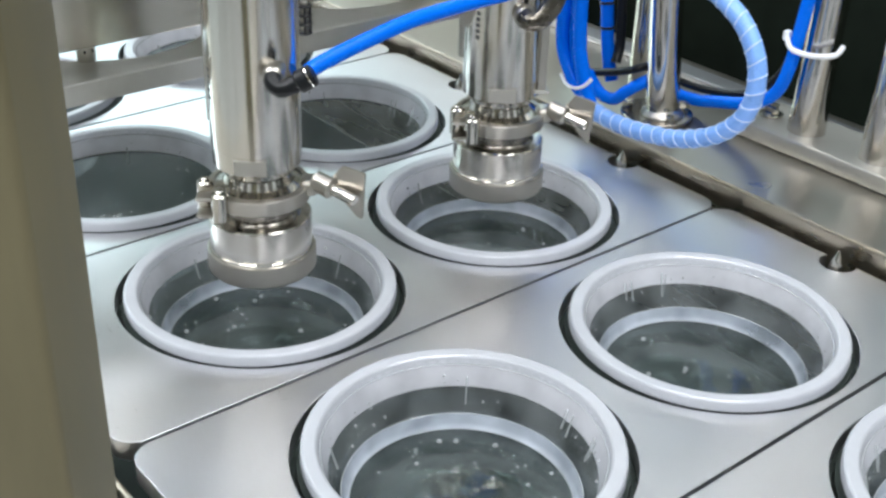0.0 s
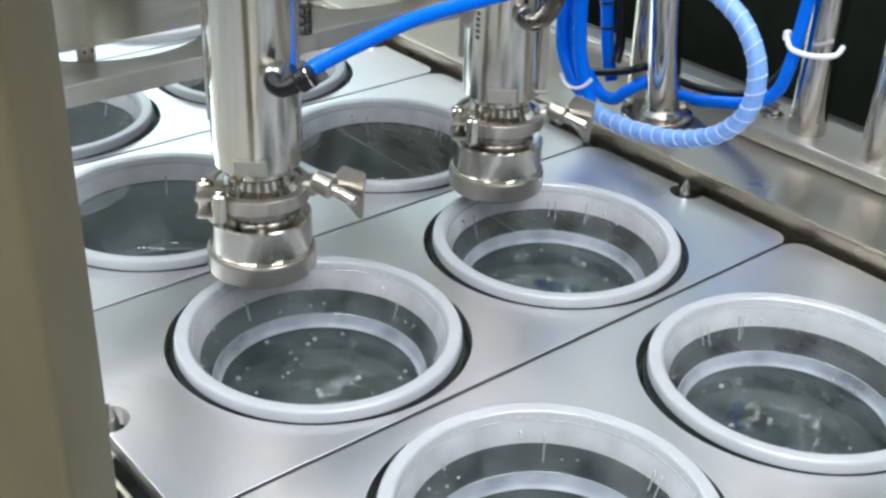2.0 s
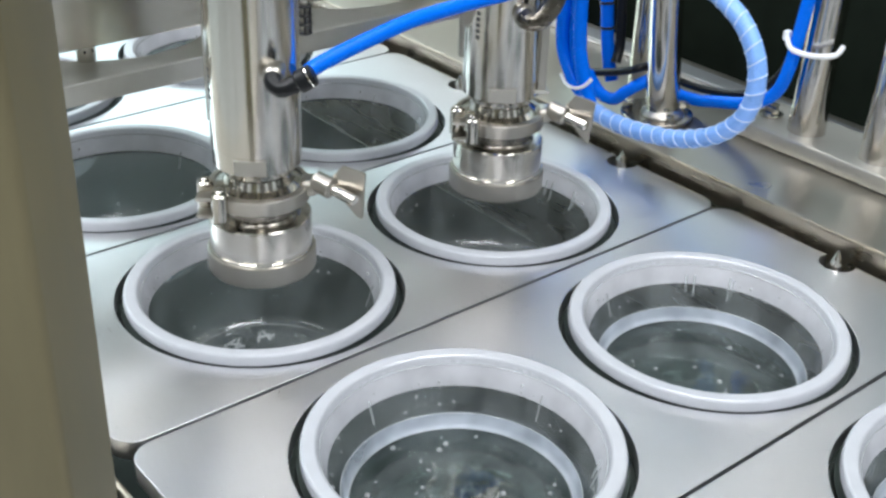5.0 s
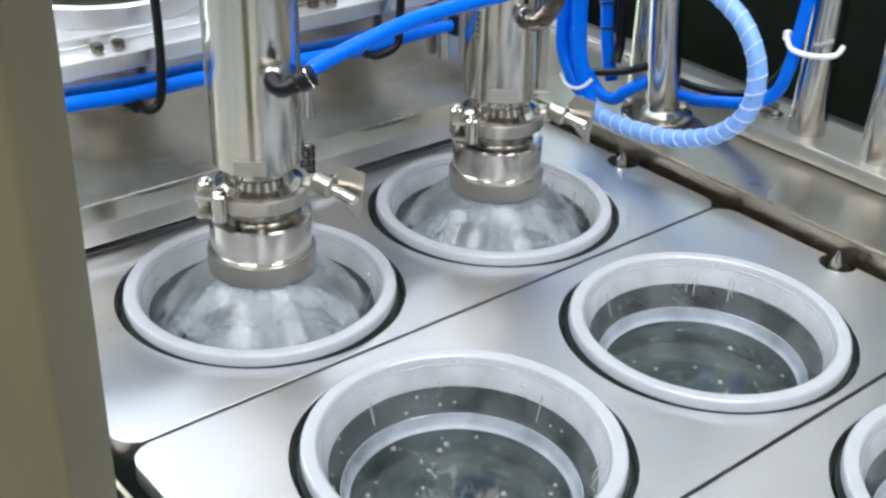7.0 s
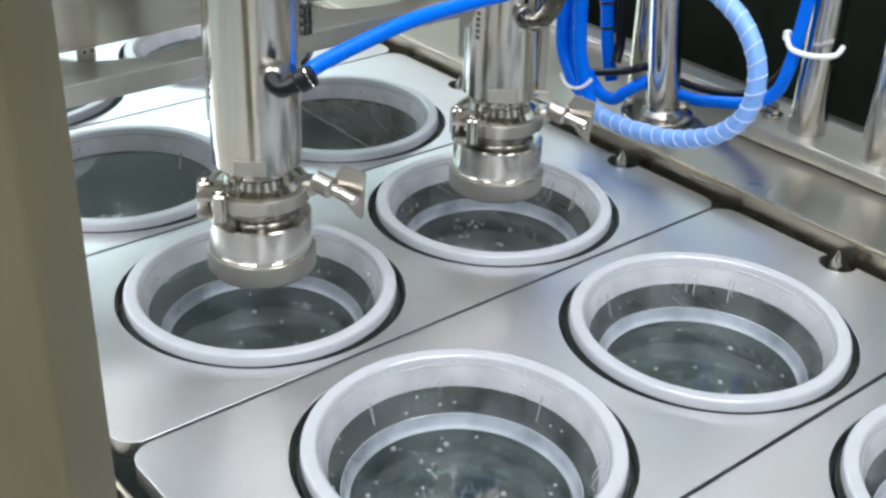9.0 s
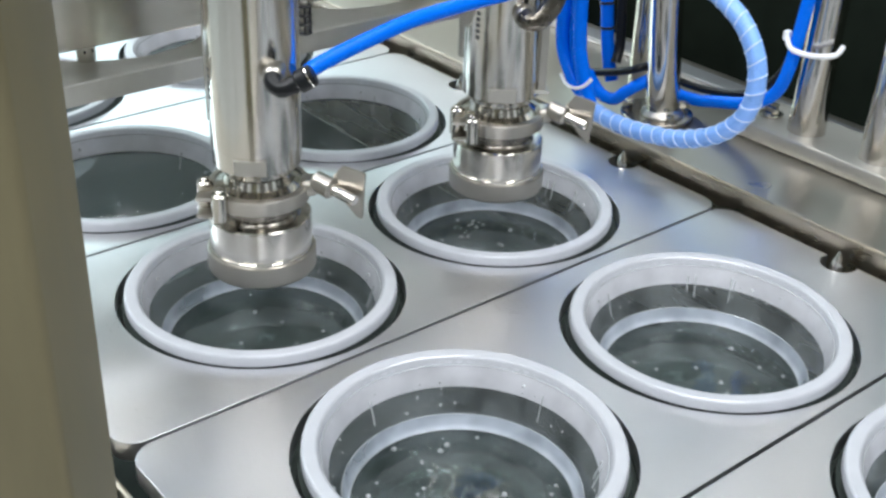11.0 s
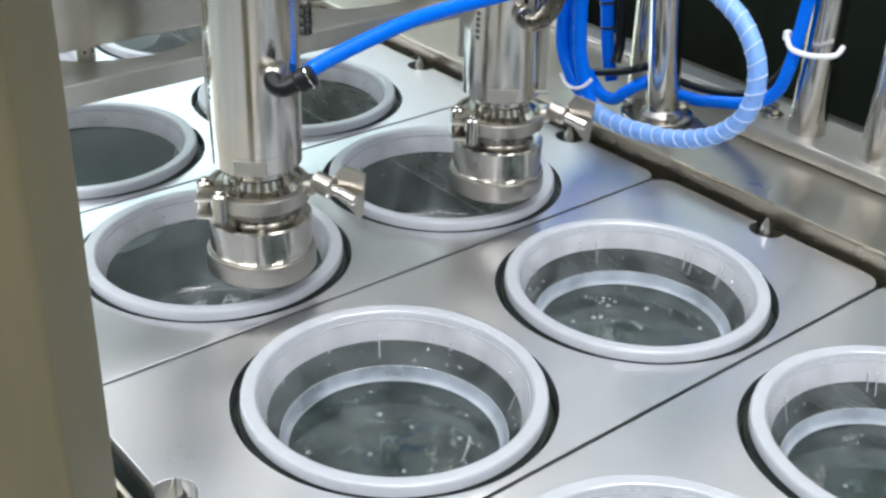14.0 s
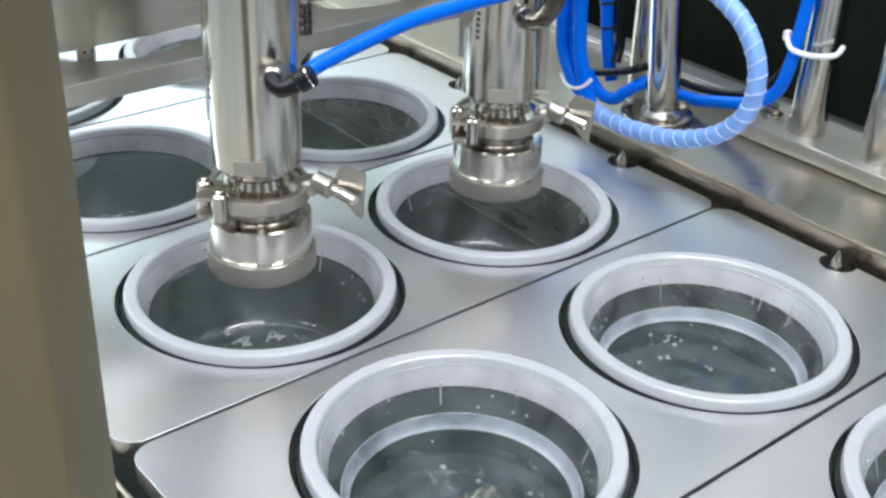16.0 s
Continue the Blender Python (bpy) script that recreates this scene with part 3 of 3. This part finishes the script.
        part("sensor_foot", box(0.0195, -0.0130, 0.0830, 0.0285, -0.0040, 0.0850, 0.0006), CAST, t)
        part("sensor_rail", box(0.0215, -0.0110, 0.0848, 0.0265, -0.0060, 0.40, 0.0006), STEEL_DULL, t)
    return t


STREAKS = []


def water_spray(m):
    """The cone of falling water, in narrow strips that slide out of the nozzle's mouth."""
    t = new("water_spray")
    t.matrix_basis = m
    tagged(t, "cone of clear water falling from a steel nozzle into a bowl", "water spray", "water sprays")
    n = 40
    for k in range(n):
        a0, a1 = 2 * math.pi * k / n, 2 * math.pi * (k + 2.3) / n
        bm = bmesh.new()
        rows = []
        for s in range(7):
            f = s / 6 * (0.90 + 0.10 * math.sin(k * 4.1))
            r, z = 0.0262 + 0.0335 * f, 0.0165 - 0.0290 * f ** 1.25
            wob = 0.0006 * math.sin(k * 2.3 + s)
            rows.append([bm.verts.new(((r + wob) * math.cos(a0 + (a1 - a0) * q / 3), (r + wob) * math.sin(a0 + (a1 - a0) * q / 3), z)) for q in range(4)])
        for a, b in zip(rows, rows[1:]):
            for q in range(3):
                bm.faces.new((a[q], a[q + 1], b[q + 1], b[q]))
        st = part("streak", bm, SPRAY, t)
        am = (a0 + a1) / 2
        STREAKS.append((st, Vector((-0.0335 * math.cos(am), -0.0335 * math.sin(am), 0.031)), k))
    return t


# ---- press head over the plates upstream ----
HEAD = []


def press_head():
    x0, x1 = -PITCH - 0.085, -0.0930
    y0, y1 = -0.078, 0.252
    low = new("clamp_plate")
    tagged(low, "steel clamp plate with two round openings hung under a press head", "clamp plate")
    part("plate", outline_slab([rounded_rect(x0, y0, x1, y1, 0.008), circle(-PITCH - 0.002, 0, 0.066), circle(-PITCH - 0.002, GAUGE, 0.066)], 0.0045, 0.0175, 0.0008), STEEL_EDGE, low, angle=15)
    for x in (-0.125, -0.215):
        for y in (-0.035, 0.0868, 0.205):
            pst = part("post", rod((x, y, 0.017), (x, y, 0.040), 0.0055, 18, 0.0006), STEEL_TURNED, low)
            for s in (-0.0022, 0.0022):
                part("pin_hole", rod((x + 0.0043, y + s, 0.024), (x + 0.0052, y + s - 0.0004, 0.024), 0.0009, 10), BLACK, pst)
    HEAD.append((low, "low"))
    body = new("press_head")
    tagged(body, "stainless steel press head with top flange, screws and hoses", "press head")
    part("front_plate", box(-0.1030, y0, 0.0180, -0.0935, y1, 0.0960, 0.001), STEEL_BRUSHED, body, "wide brushed steel front plate")
    bush = part("guide_bush", lathe([(0, 0.0665), (0.0040, 0.0665), (0.0046, 0.0660), (0.0046, 0.0610), (0.0042, 0.0606), (0.0050, 0.0600), (0.0050, 0.0415), (0.0042, 0.0410), (0, 0.0410)], 24, Matrix.Translation((-0.0885, 0.0890, 0))), STEEL_TURNED, body, "short turned guide bush", angle=25)
    part("spring_seat", rod((-0.0870, 0.0890, 0.0020), (-0.0870, 0.0890, 0.0225), 0.0026, 16, 0.0004), STEEL_SATIN, bush)
    coils = [ring_line(0.0042, 0.0032 + 0.0056 * q, 0.0009, 24) for q in range(4)] + [rod((0.0042 * math.cos(g), 0.0042 * math.sin(g), 0.0030), (0.0042 * math.cos(g), 0.0042 * math.sin(g), 0.0205), 0.0008, 8) for g in (0.5, 2.6, 4.2, 5.8)]
    cage = join(*coils)
    cage.transform(Matrix.Translation((-0.0870, 0.0890, 0)))
    part("spring_cage", cage, BLACK, bush, "small black ring cage")
    part("rear_plate", box(x0, y0, 0.0180, x0 + 0.0095, y1, 0.0960, 0.001), STEEL_SHEET, body)
    for y in (y0, y1 - 0.0095):
        part("end_plate", box(x0 + 0.0097, y, 0.0182, -0.1032, y + 0.0095, 0.0958, 0.001), STEEL_SHEET, body)
    part("top_flange", outline_slab([rounded_rect(x0 - 0.004, y0 - 0.004, -0.0905, y1 + 0.004, 0.003), circle(-PITCH, 0, 0.060), circle(-PITCH, GAUGE, 0.060)], 0.0962, 0.1062, 0.0008), STEEL_BRIGHT, body, "thick brushed top flange", angle=15)
    part("cross_bar", outline_slab([rounded_rect(-PITCH - 0.066, y0 + 0.012, -PITCH + 0.066, y1 - 0.012, 0.006), circle(-PITCH, 0, 0.060), circle(-PITCH, GAUGE, 0.060)], 0.1064, 0.1120, 0.0008), STEEL_BRIGHT, body, "raised plate with two round openings", angle=15)
    for cy in (0.0, GAUGE):
        part("guide_ring", lathe([(0.0600, 0.0990), (0.0600, 0.1230), (0.0608, 0.1245), (0.0635, 0.1245), (0.0645, 0.1235), (0.0650, 0.1122)], 72, Matrix.Translation((-PITCH, cy, 0))), STEEL_BRIGHT, body, "turned ring round an opening")
    for y in (-0.038, -0.0255, 0.105, 0.1185, 0.215, 0.228):
        part("screw", hexagon(0.0036, 0.0044, Matrix.Translation((-0.1010, y, 0.1062))), GUNMETAL, body, "dark screw head")
    part("bracket", box(-0.128, 0.088, 0.1064, -0.108, 0.128, 0.146, 0.0015), STEEL_DULL, body)
    part("blue_hose", sweep([(-0.0865, -0.105, 0.0860), (-0.0860, -0.0644, 0.0857), (-0.0860, -0.0398, 0.0838), (-0.0860, -0.0192, 0.0828), (-0.0860, 0.0152, 0.0832), (-0.0860, 0.0880, 0.0797), (-0.0860, 0.1311, 0.0782), (-0.0860, 0.1868, 0.0800), (-0.0860, 0.2064, 0.0803)], 0.0043, 16), BLUE, body, "blue air hose")
    part("hose_clip", box(-0.0933, 0.204, 0.0735, -0.0800, 0.2085, 0.0875, 0.001), BLACK, body)
    part("polished_rod", rod((-0.0870, 0.2000, 0.0570), (-0.0870, 0.2000, 0.34), 0.0036, 20, 0.0006), STEEL_POLISHED, body)
    for y, z, b in ((-0.0245, 0.0775, 0.0), (0.1349, 0.0772, 0.009)):
        part("black_cable", sweep([(-0.0850, y - 0.001, z), (-0.0820, y + 0.005, z - 0.0045), (-0.0815, y + 0.0117 + b, z), (-0.0818, y + 0.0142 + b, z + 0.015), (-0.0820, y + 0.0148 + b, z + 0.042), (-0.0820, y + 0.0138 + b * 0.6, z + 0.071), (-0.0825, y + 0.0132, z + 0.09), (-0.086, y + 0.012, z + 0.25)], 0.0027, 14), BLACK, body, "black cable")
        part("cable_plug", rod((-0.0935, y - 0.003, z), (-0.0820, y - 0.001, z - 0.001), 0.0044, 18, 0.001), BLACK, body)
    HEAD.append((body, "body"))


# ---- posts, hoses and cables beside the rail ----
def posts():
    b = tagged(part("post_block", box(0.0270, 0.379, 0.0107, 0.60, 0.4335, 0.0225, 0.002), CAST), "grey cast block carrying the guide posts", "block")
    for x in (0.072, 0.130, 0.24, 0.36):
        t = tagged(part("guide_post", rod((x, 0.4025, 0.0226), (x, 0.4025, 0.75), 0.0122, 40, 0.0005), STEEL_POLISHED), "polished round steel guide post on a cast block", "guide post", "guide posts")
        part("foot_ring", lathe([(0.0122, 0.0560), (0.01235, 0.0460), (0.0128, 0.0340), (0.0135, 0.0227)], 40, Matrix.Translation((x, 0.4025, 0))), STEEL_POLISHED, t, "flared weld at the foot", angle=50)
    bolt = tagged(part("hex_bolt", hexagon(0.0055, 0.0065, Matrix.Translation((0.0400, 0.4050, 0.0246))), STEEL_POLISHED), "bright hexagon bolt on a washer", "bolt")
    part("washer", lathe([(0, 0.0226), (0.0085, 0.0226), (0.0085, 0.0244), (0, 0.0246)], 28, Matrix.Translation((0.0400, 0.4050, 0.0))), STEEL_POLISHED, bolt)
    lean = pose(-0.0200, 0.3560, 0.0106, 0, 0, TURN) @ pose(0, 0, 0, 0, -4.5, 0)
    post = tagged(part("flanged_post", rod((0, 0, 0.004), (0, 0, 0.75), 0.0122, 40, 0.0005), STEEL_POLISHED, m=lean), "polished steel post with a round bolted foot flange", "post")
    flat = lean.inverted() @ pose(-0.0250, 0.3560, 0.0106)
    fl = part("flange", lathe([(0, 0), (0.0262, 0), (0.0268, 0.0006), (0.0268, 0.0038), (0.0262, 0.0044), (0.0, 0.0046)], 64), STEEL_FLANGE, post, "round polished flange", m=flat, angle=20)
    part("collar", lathe([(0.0158, 0), (0.0156, 0.0014), (0.0135, 0.0030), (0.0121, 0.0060)], 48), STEEL_SATIN, post, m=lean.inverted() @ pose(-0.0200, 0.3560, 0.0150))
    for x, y, r in ((-0.0190, -0.0120, 0.0042), (0.0085, 0.0200, 0.0042), (0.0200, -0.0090, 0.0036)):
        part("flange_bolt", hexagon(r, 0.0055), STEEL_TURNED, fl, m=pose(x, y, 0.0044, 0, 0, 17))
    tagged(part("rear_post", rod((-0.089, 0.405, 0.0106), (-0.089, 0.405, 0.75), 0.0075, 36, 0.0005), STEEL_POLISHED), "slim polished steel post behind the flanged post", "post")


def zip_tie(name, points, r, parent=None):
    return part(name, sweep(points, r, 8, 6), WHITE, parent, "white nylon cable tie" if parent else "")


def hoses():
    # hose from the first cylinder to the second
    h = part("blue_hose", sweep([(0.0210, 0.0205, 0.1320), (0.0205, 0.0252, 0.1339), (0.0200, 0.0406, 0.1376), (0.0200, 0.0586, 0.1415), (0.0200, 0.0812, 0.1458), (0.0200, 0.1000, 0.1478), (0.0200, 0.1238, 0.1490), (0.0200, 0.1444, 0.1496), (0.0190, 0.1702, 0.1506), (0.0120, 0.21, 0.156)], 0.0042, 18), BLUE)
    tagged(h, "bright blue air hose plugged into a black elbow", "air hose", "air hoses")
    h2 = part("black_hose", sweep([(0.0400, 0.1755, 0.1500), (0.0420, 0.1790, 0.1600), (0.0420, 0.183, 0.18), (0.030, 0.20, 0.24)], 0.0046, 16), BLACK)
    tagged(h2, "black hose rising from a dark metal elbow", "hose")
    # loop in its spiral wrap
    loop = [(-0.0475, 0.2990, 0.0340), (-0.0432, 0.3000, 0.0275), (-0.0300, 0.3000, 0.0240), (-0.0090, 0.3000, 0.0232), (0.0110, 0.3000, 0.0250), (0.0368, 0.3000, 0.0298), (0.0600, 0.3000, 0.0385), (0.0767, 0.3000, 0.0490), (0.0900, 0.3000, 0.0640), (0.0952, 0.3000, 0.0800),
            (0.0945, 0.3000, 0.0960), (0.0897, 0.3000, 0.1080), (0.0815, 0.3000, 0.1190), (0.0707, 0.3000, 0.1275), (0.0513, 0.3000, 0.1368), (0.020, 0.300, 0.146), (-0.02, 0.30, 0.15)]
    w = tagged(part("wrapped_hose", sweep(loop, 0.0060, 18, 6), WRAP), "hose loop in a pale blue translucent spiral wrap", "hose")
    pts = smooth_path(loop, 24)
    acc, bms, last = 0.0, [], pts[0]
    ring = []
    fr = frames_along(pts)
    for k in range(1, len(pts)):
        acc += (pts[k] - pts[k - 1]).length
        if acc > 0.0092:
            acc = 0.0
            q, s, u = fr[k]
            d = s.cross(u)
            ring = [q + 0.0061 * (math.cos(a) * s + math.sin(a) * u) + d * (0.0022 * math.sin(a + 0.8)) for a in [2 * math.pi * j / 20 for j in range(21)]]
            part("wrap_edge", sweep(ring, 0.00048, 6, 1), WRAP_EDGE, w, "pale edge of the spiral wrap")
    # bundle that feeds the loop
    for k, (dx, dy, bend) in enumerate(((-0.0105, 0.000, 0.0), (-0.0015, 0.004, 0.3), (0.0065, -0.001, 0.7), (-0.004, 0.010, 0.2))):
        b = part("blue_hose", sweep([(-0.058 + dx * 1.1, 0.300 + dy, 0.175), (-0.063 + dx, 0.300 + dy, 0.130), (-0.064 + dx, 0.300 + dy, 0.0960), (-0.0615 + dx * 1.1, 0.300 + dy, 0.0640), (-0.0535 + dx * 0.8, 0.300 + dy * 0.8, 0.0440), (-0.0470 + dx * 0.35, 0.300 + dy * 0.4, 0.0350), (-0.0400, 0.300, 0.0270)], 0.0050, 16), BLUE)
        tagged(b, "bright blue air hose in a tied bundle", "air hose", "air hoses")
    tagged(zip_tie("cable_tie", [(-0.0680, 0.2955, 0.0440), (-0.0600, 0.2925, 0.0400), (-0.0500, 0.2920, 0.0395), (-0.0430, 0.2945, 0.0430), (-0.0405, 0.2990, 0.0480)], 0.0012), "white nylon tie round the blue hoses", "cable tie", "cable ties")
    # hoses behind the flanged post
    b = part("blue_hose", sweep([(-0.0890, 0.352, 0.150), (-0.0844, 0.352, 0.1019), (-0.0810, 0.352, 0.0814), (-0.0786, 0.352, 0.0637), (-0.0734, 0.352, 0.0380), (-0.0690, 0.352, 0.0260)], 0.0050, 16), BLUE)
    tagged(b, "upright blue air hose with black joints", "air hose", "air hoses")
    for x, z in ((-0.0812, 0.0825), (-0.0786, 0.0640)):
        part("joint_ring", rod((x, 0.352, z), (x - 0.0003, 0.352, z + 0.0022), 0.0055, 18, 0.0005), BLACK, b)
    b = part("blue_hose", sweep([(-0.0800, 0.336, 0.0330), (-0.0740, 0.340, 0.0225), (-0.0660, 0.340, 0.0180), (-0.0547, 0.341, 0.0185), (-0.0449, 0.343, 0.0275), (-0.0340, 0.350, 0.0370), (-0.0400, 0.374, 0.0340), (-0.0337, 0.384, 0.0210), (-0.0150, 0.386, 0.0205), (0.0005, 0.386, 0.0243), (0.0347, 0.386, 0.0345), (0.0527, 0.386, 0.0480), (0.0602, 0.386, 0.0693), (0.0627, 0.386, 0.0902), (0.0657, 0.386, 0.1184), (0.0685, 0.386, 0.1418), (0.072, 0.386, 0.22)], 0.0046, 16), BLUE)
    tagged(b, "bright blue air hose running behind the post", "air hose", "air hoses")
    b = part("black_cable", sweep([(-0.0900, 0.345, 0.0280), (-0.0819, 0.345, 0.0300), (-0.0538, 0.345, 0.0395), (-0.0380, 0.348, 0.0470), (-0.0400, 0.372, 0.0460), (-0.0454, 0.390, 0.0290), (-0.0154, 0.393, 0.0275), (0.0199, 0.394, 0.0347), (0.0400, 0.396, 0.0485), (0.0500, 0.400, 0.0690), (0.054, 0.402, 0.11), (0.058, 0.402, 0.20)], 0.0030, 14), BLACK)
    tagged(b, "black cable running beside a blue hose", "cable", "cables")
    b = part("black_cable", sweep([(-0.0800, 0.358, 0.150), (-0.0745, 0.358, 0.11), (-0.0715, 0.358, 0.0800), (-0.0680, 0.356, 0.055), (-0.0650, 0.350, 0.0420)], 0.0038, 14), BLACK)
    tagged(b, "black cable hanging beside an upright hose", "cable", "cables")
    tie = tagged(zip_tie("cable_tie", [(0.0569, 0.3810, 0.0915), (0.0630, 0.3795, 0.0852), (0.0746, 0.3795, 0.0843), (0.0859, 0.3820, 0.0857), (0.0917, 0.3890, 0.0872), (0.0901, 0.3980, 0.0903)], 0.0019), "white nylon tie round post and hose", "cable tie", "cable ties")
    part("tie_head", box(0.0535, 0.3810, 0.0880, 0.0580, 0.3860, 0.0950, 0.001), WHITE, tie)


def near_post():
    m = pose(0.2886, -0.2088, 0, 0, 0, TURN)
    t = tagged(part("frame_post", box(-0.09, -0.03, -0.03, 0.0, 0.0, 0.75, 0.0025, seg=4), POST, m=m), "dull steel upright frame post of the machine", "frame post")


# ---- motion ----
RUN = [(0.0, 0.0), (0.25, 0.0009), (0.5, 0.0037), (0.75, 0.0088), (1.0, 0.0153), (1.25, 0.0232), (1.5, 0.0323), (1.75, 0.0446), (2.0, 0.0580), (2.25, 0.0708), (2.5, 0.0842), (2.75, 0.0998),
       (3.0, 0.1150), (3.25, 0.1278), (3.5, 0.1397), (3.75, 0.1506), (4.0, 0.1598), (4.25, 0.1668), (4.5, 0.1722), (4.75, 0.1754), (5.0, 0.1769), (5.2, 0.1773)]
CYCLE = 10.82
TRAVEL = RUN + [(CYCLE + t, PITCH + d) for t, d in RUN if CYCLE + t < 15.95] + [(16.0, 2 * PITCH)]
LIFT = [(0.0, 0.1063), (5.2, 0.1063), (5.4, 0.098), (5.6, 0.066), (5.8, 0.024), (5.95, 0.004), (6.1, 0.0), (6.75, 0.0), (6.9, 0.0055), (7.0, 0.0125), (7.1, 0.025), (7.2, 0.038), (7.3, 0.054), (7.4, 0.066), (7.5, 0.083), (7.6, 0.097), (7.7, 0.1040), (7.8, 0.1063), (16.0, 0.1063)]
SLACK = 0.0180


def between(rows, t):
    for (a, u), (b, v) in zip(rows, rows[1:]):
        if a <= t <= b:
            return u + (v - u) * (t - a) / (b - a)
    return rows[-1][1]


def motions():
    for ob, m, kind in MOVING:
        rows = []
        times = [t for t, d in TRAVEL]
        if kind == "fill":
            times = sorted(set(times + [5.3, 5.5, 6.0, 6.6, 7.2, 7.8, 8.1]))
        for t in times:
            rise = 0.0
            if kind == "fill":
                rise = (FILL - FILM) * min(1.0, max(0.0, (t - 5.5) / 2.3)) + DRAINED * min(1.0, max(0.0, (5.5 - t) / 0.2))
            rows.append((t, Matrix.Translation((between(TRAVEL, t), 0, rise)) @ m))
        walk(ob, rows)
    for ob, m, k in FROTH:
        down, swing = Matrix.Translation((0, 0, -0.0900)), pose(0, 0, 0, 0, 0, 50 - 4 * k)
        walk(ob, [(0.0, Matrix.Translation((0, 0, -0.03)) @ m), (5.3, Matrix.Translation((0, 0, -0.03)) @ m), (5.6, m), (6.0, m), (7.6, swing @ m), (8.0, swing @ m), (8.2 + 0.03 * k, swing @ down @ m), (16.0, swing @ down @ m)])
    for ob, kind in HEAD:
        walk(ob, [(t, pose(0, 0, z if kind == "body" else max(0.0, z - SLACK))) for t, z in LIFT])
    for ob, back, k in STREAKS:
        d = 0.03 * math.sin(k * 1.7)
        walk(ob, [(t, Matrix.Translation(back * (1 - f))) for t, f in [(0.0, 0.0), (5.2, 0.0), (5.45 + d, 1.0), (7.42 + d, 1.0), (7.68 + d, 0.0), (16.0, 0.0)]])


hall()
machine_bed()
conveyor()
nozzle(pose(AX, AY, 0, 0, 0, TURN))
nozzle(pose(AX, AY + GAUGE, 0, 0, 0, TURN), second=True)
water_spray(pose(AX, AY, 0))
water_spray(pose(AX, AY + GAUGE, 0))
press_head()
posts()
hoses()
near_post()
motions()
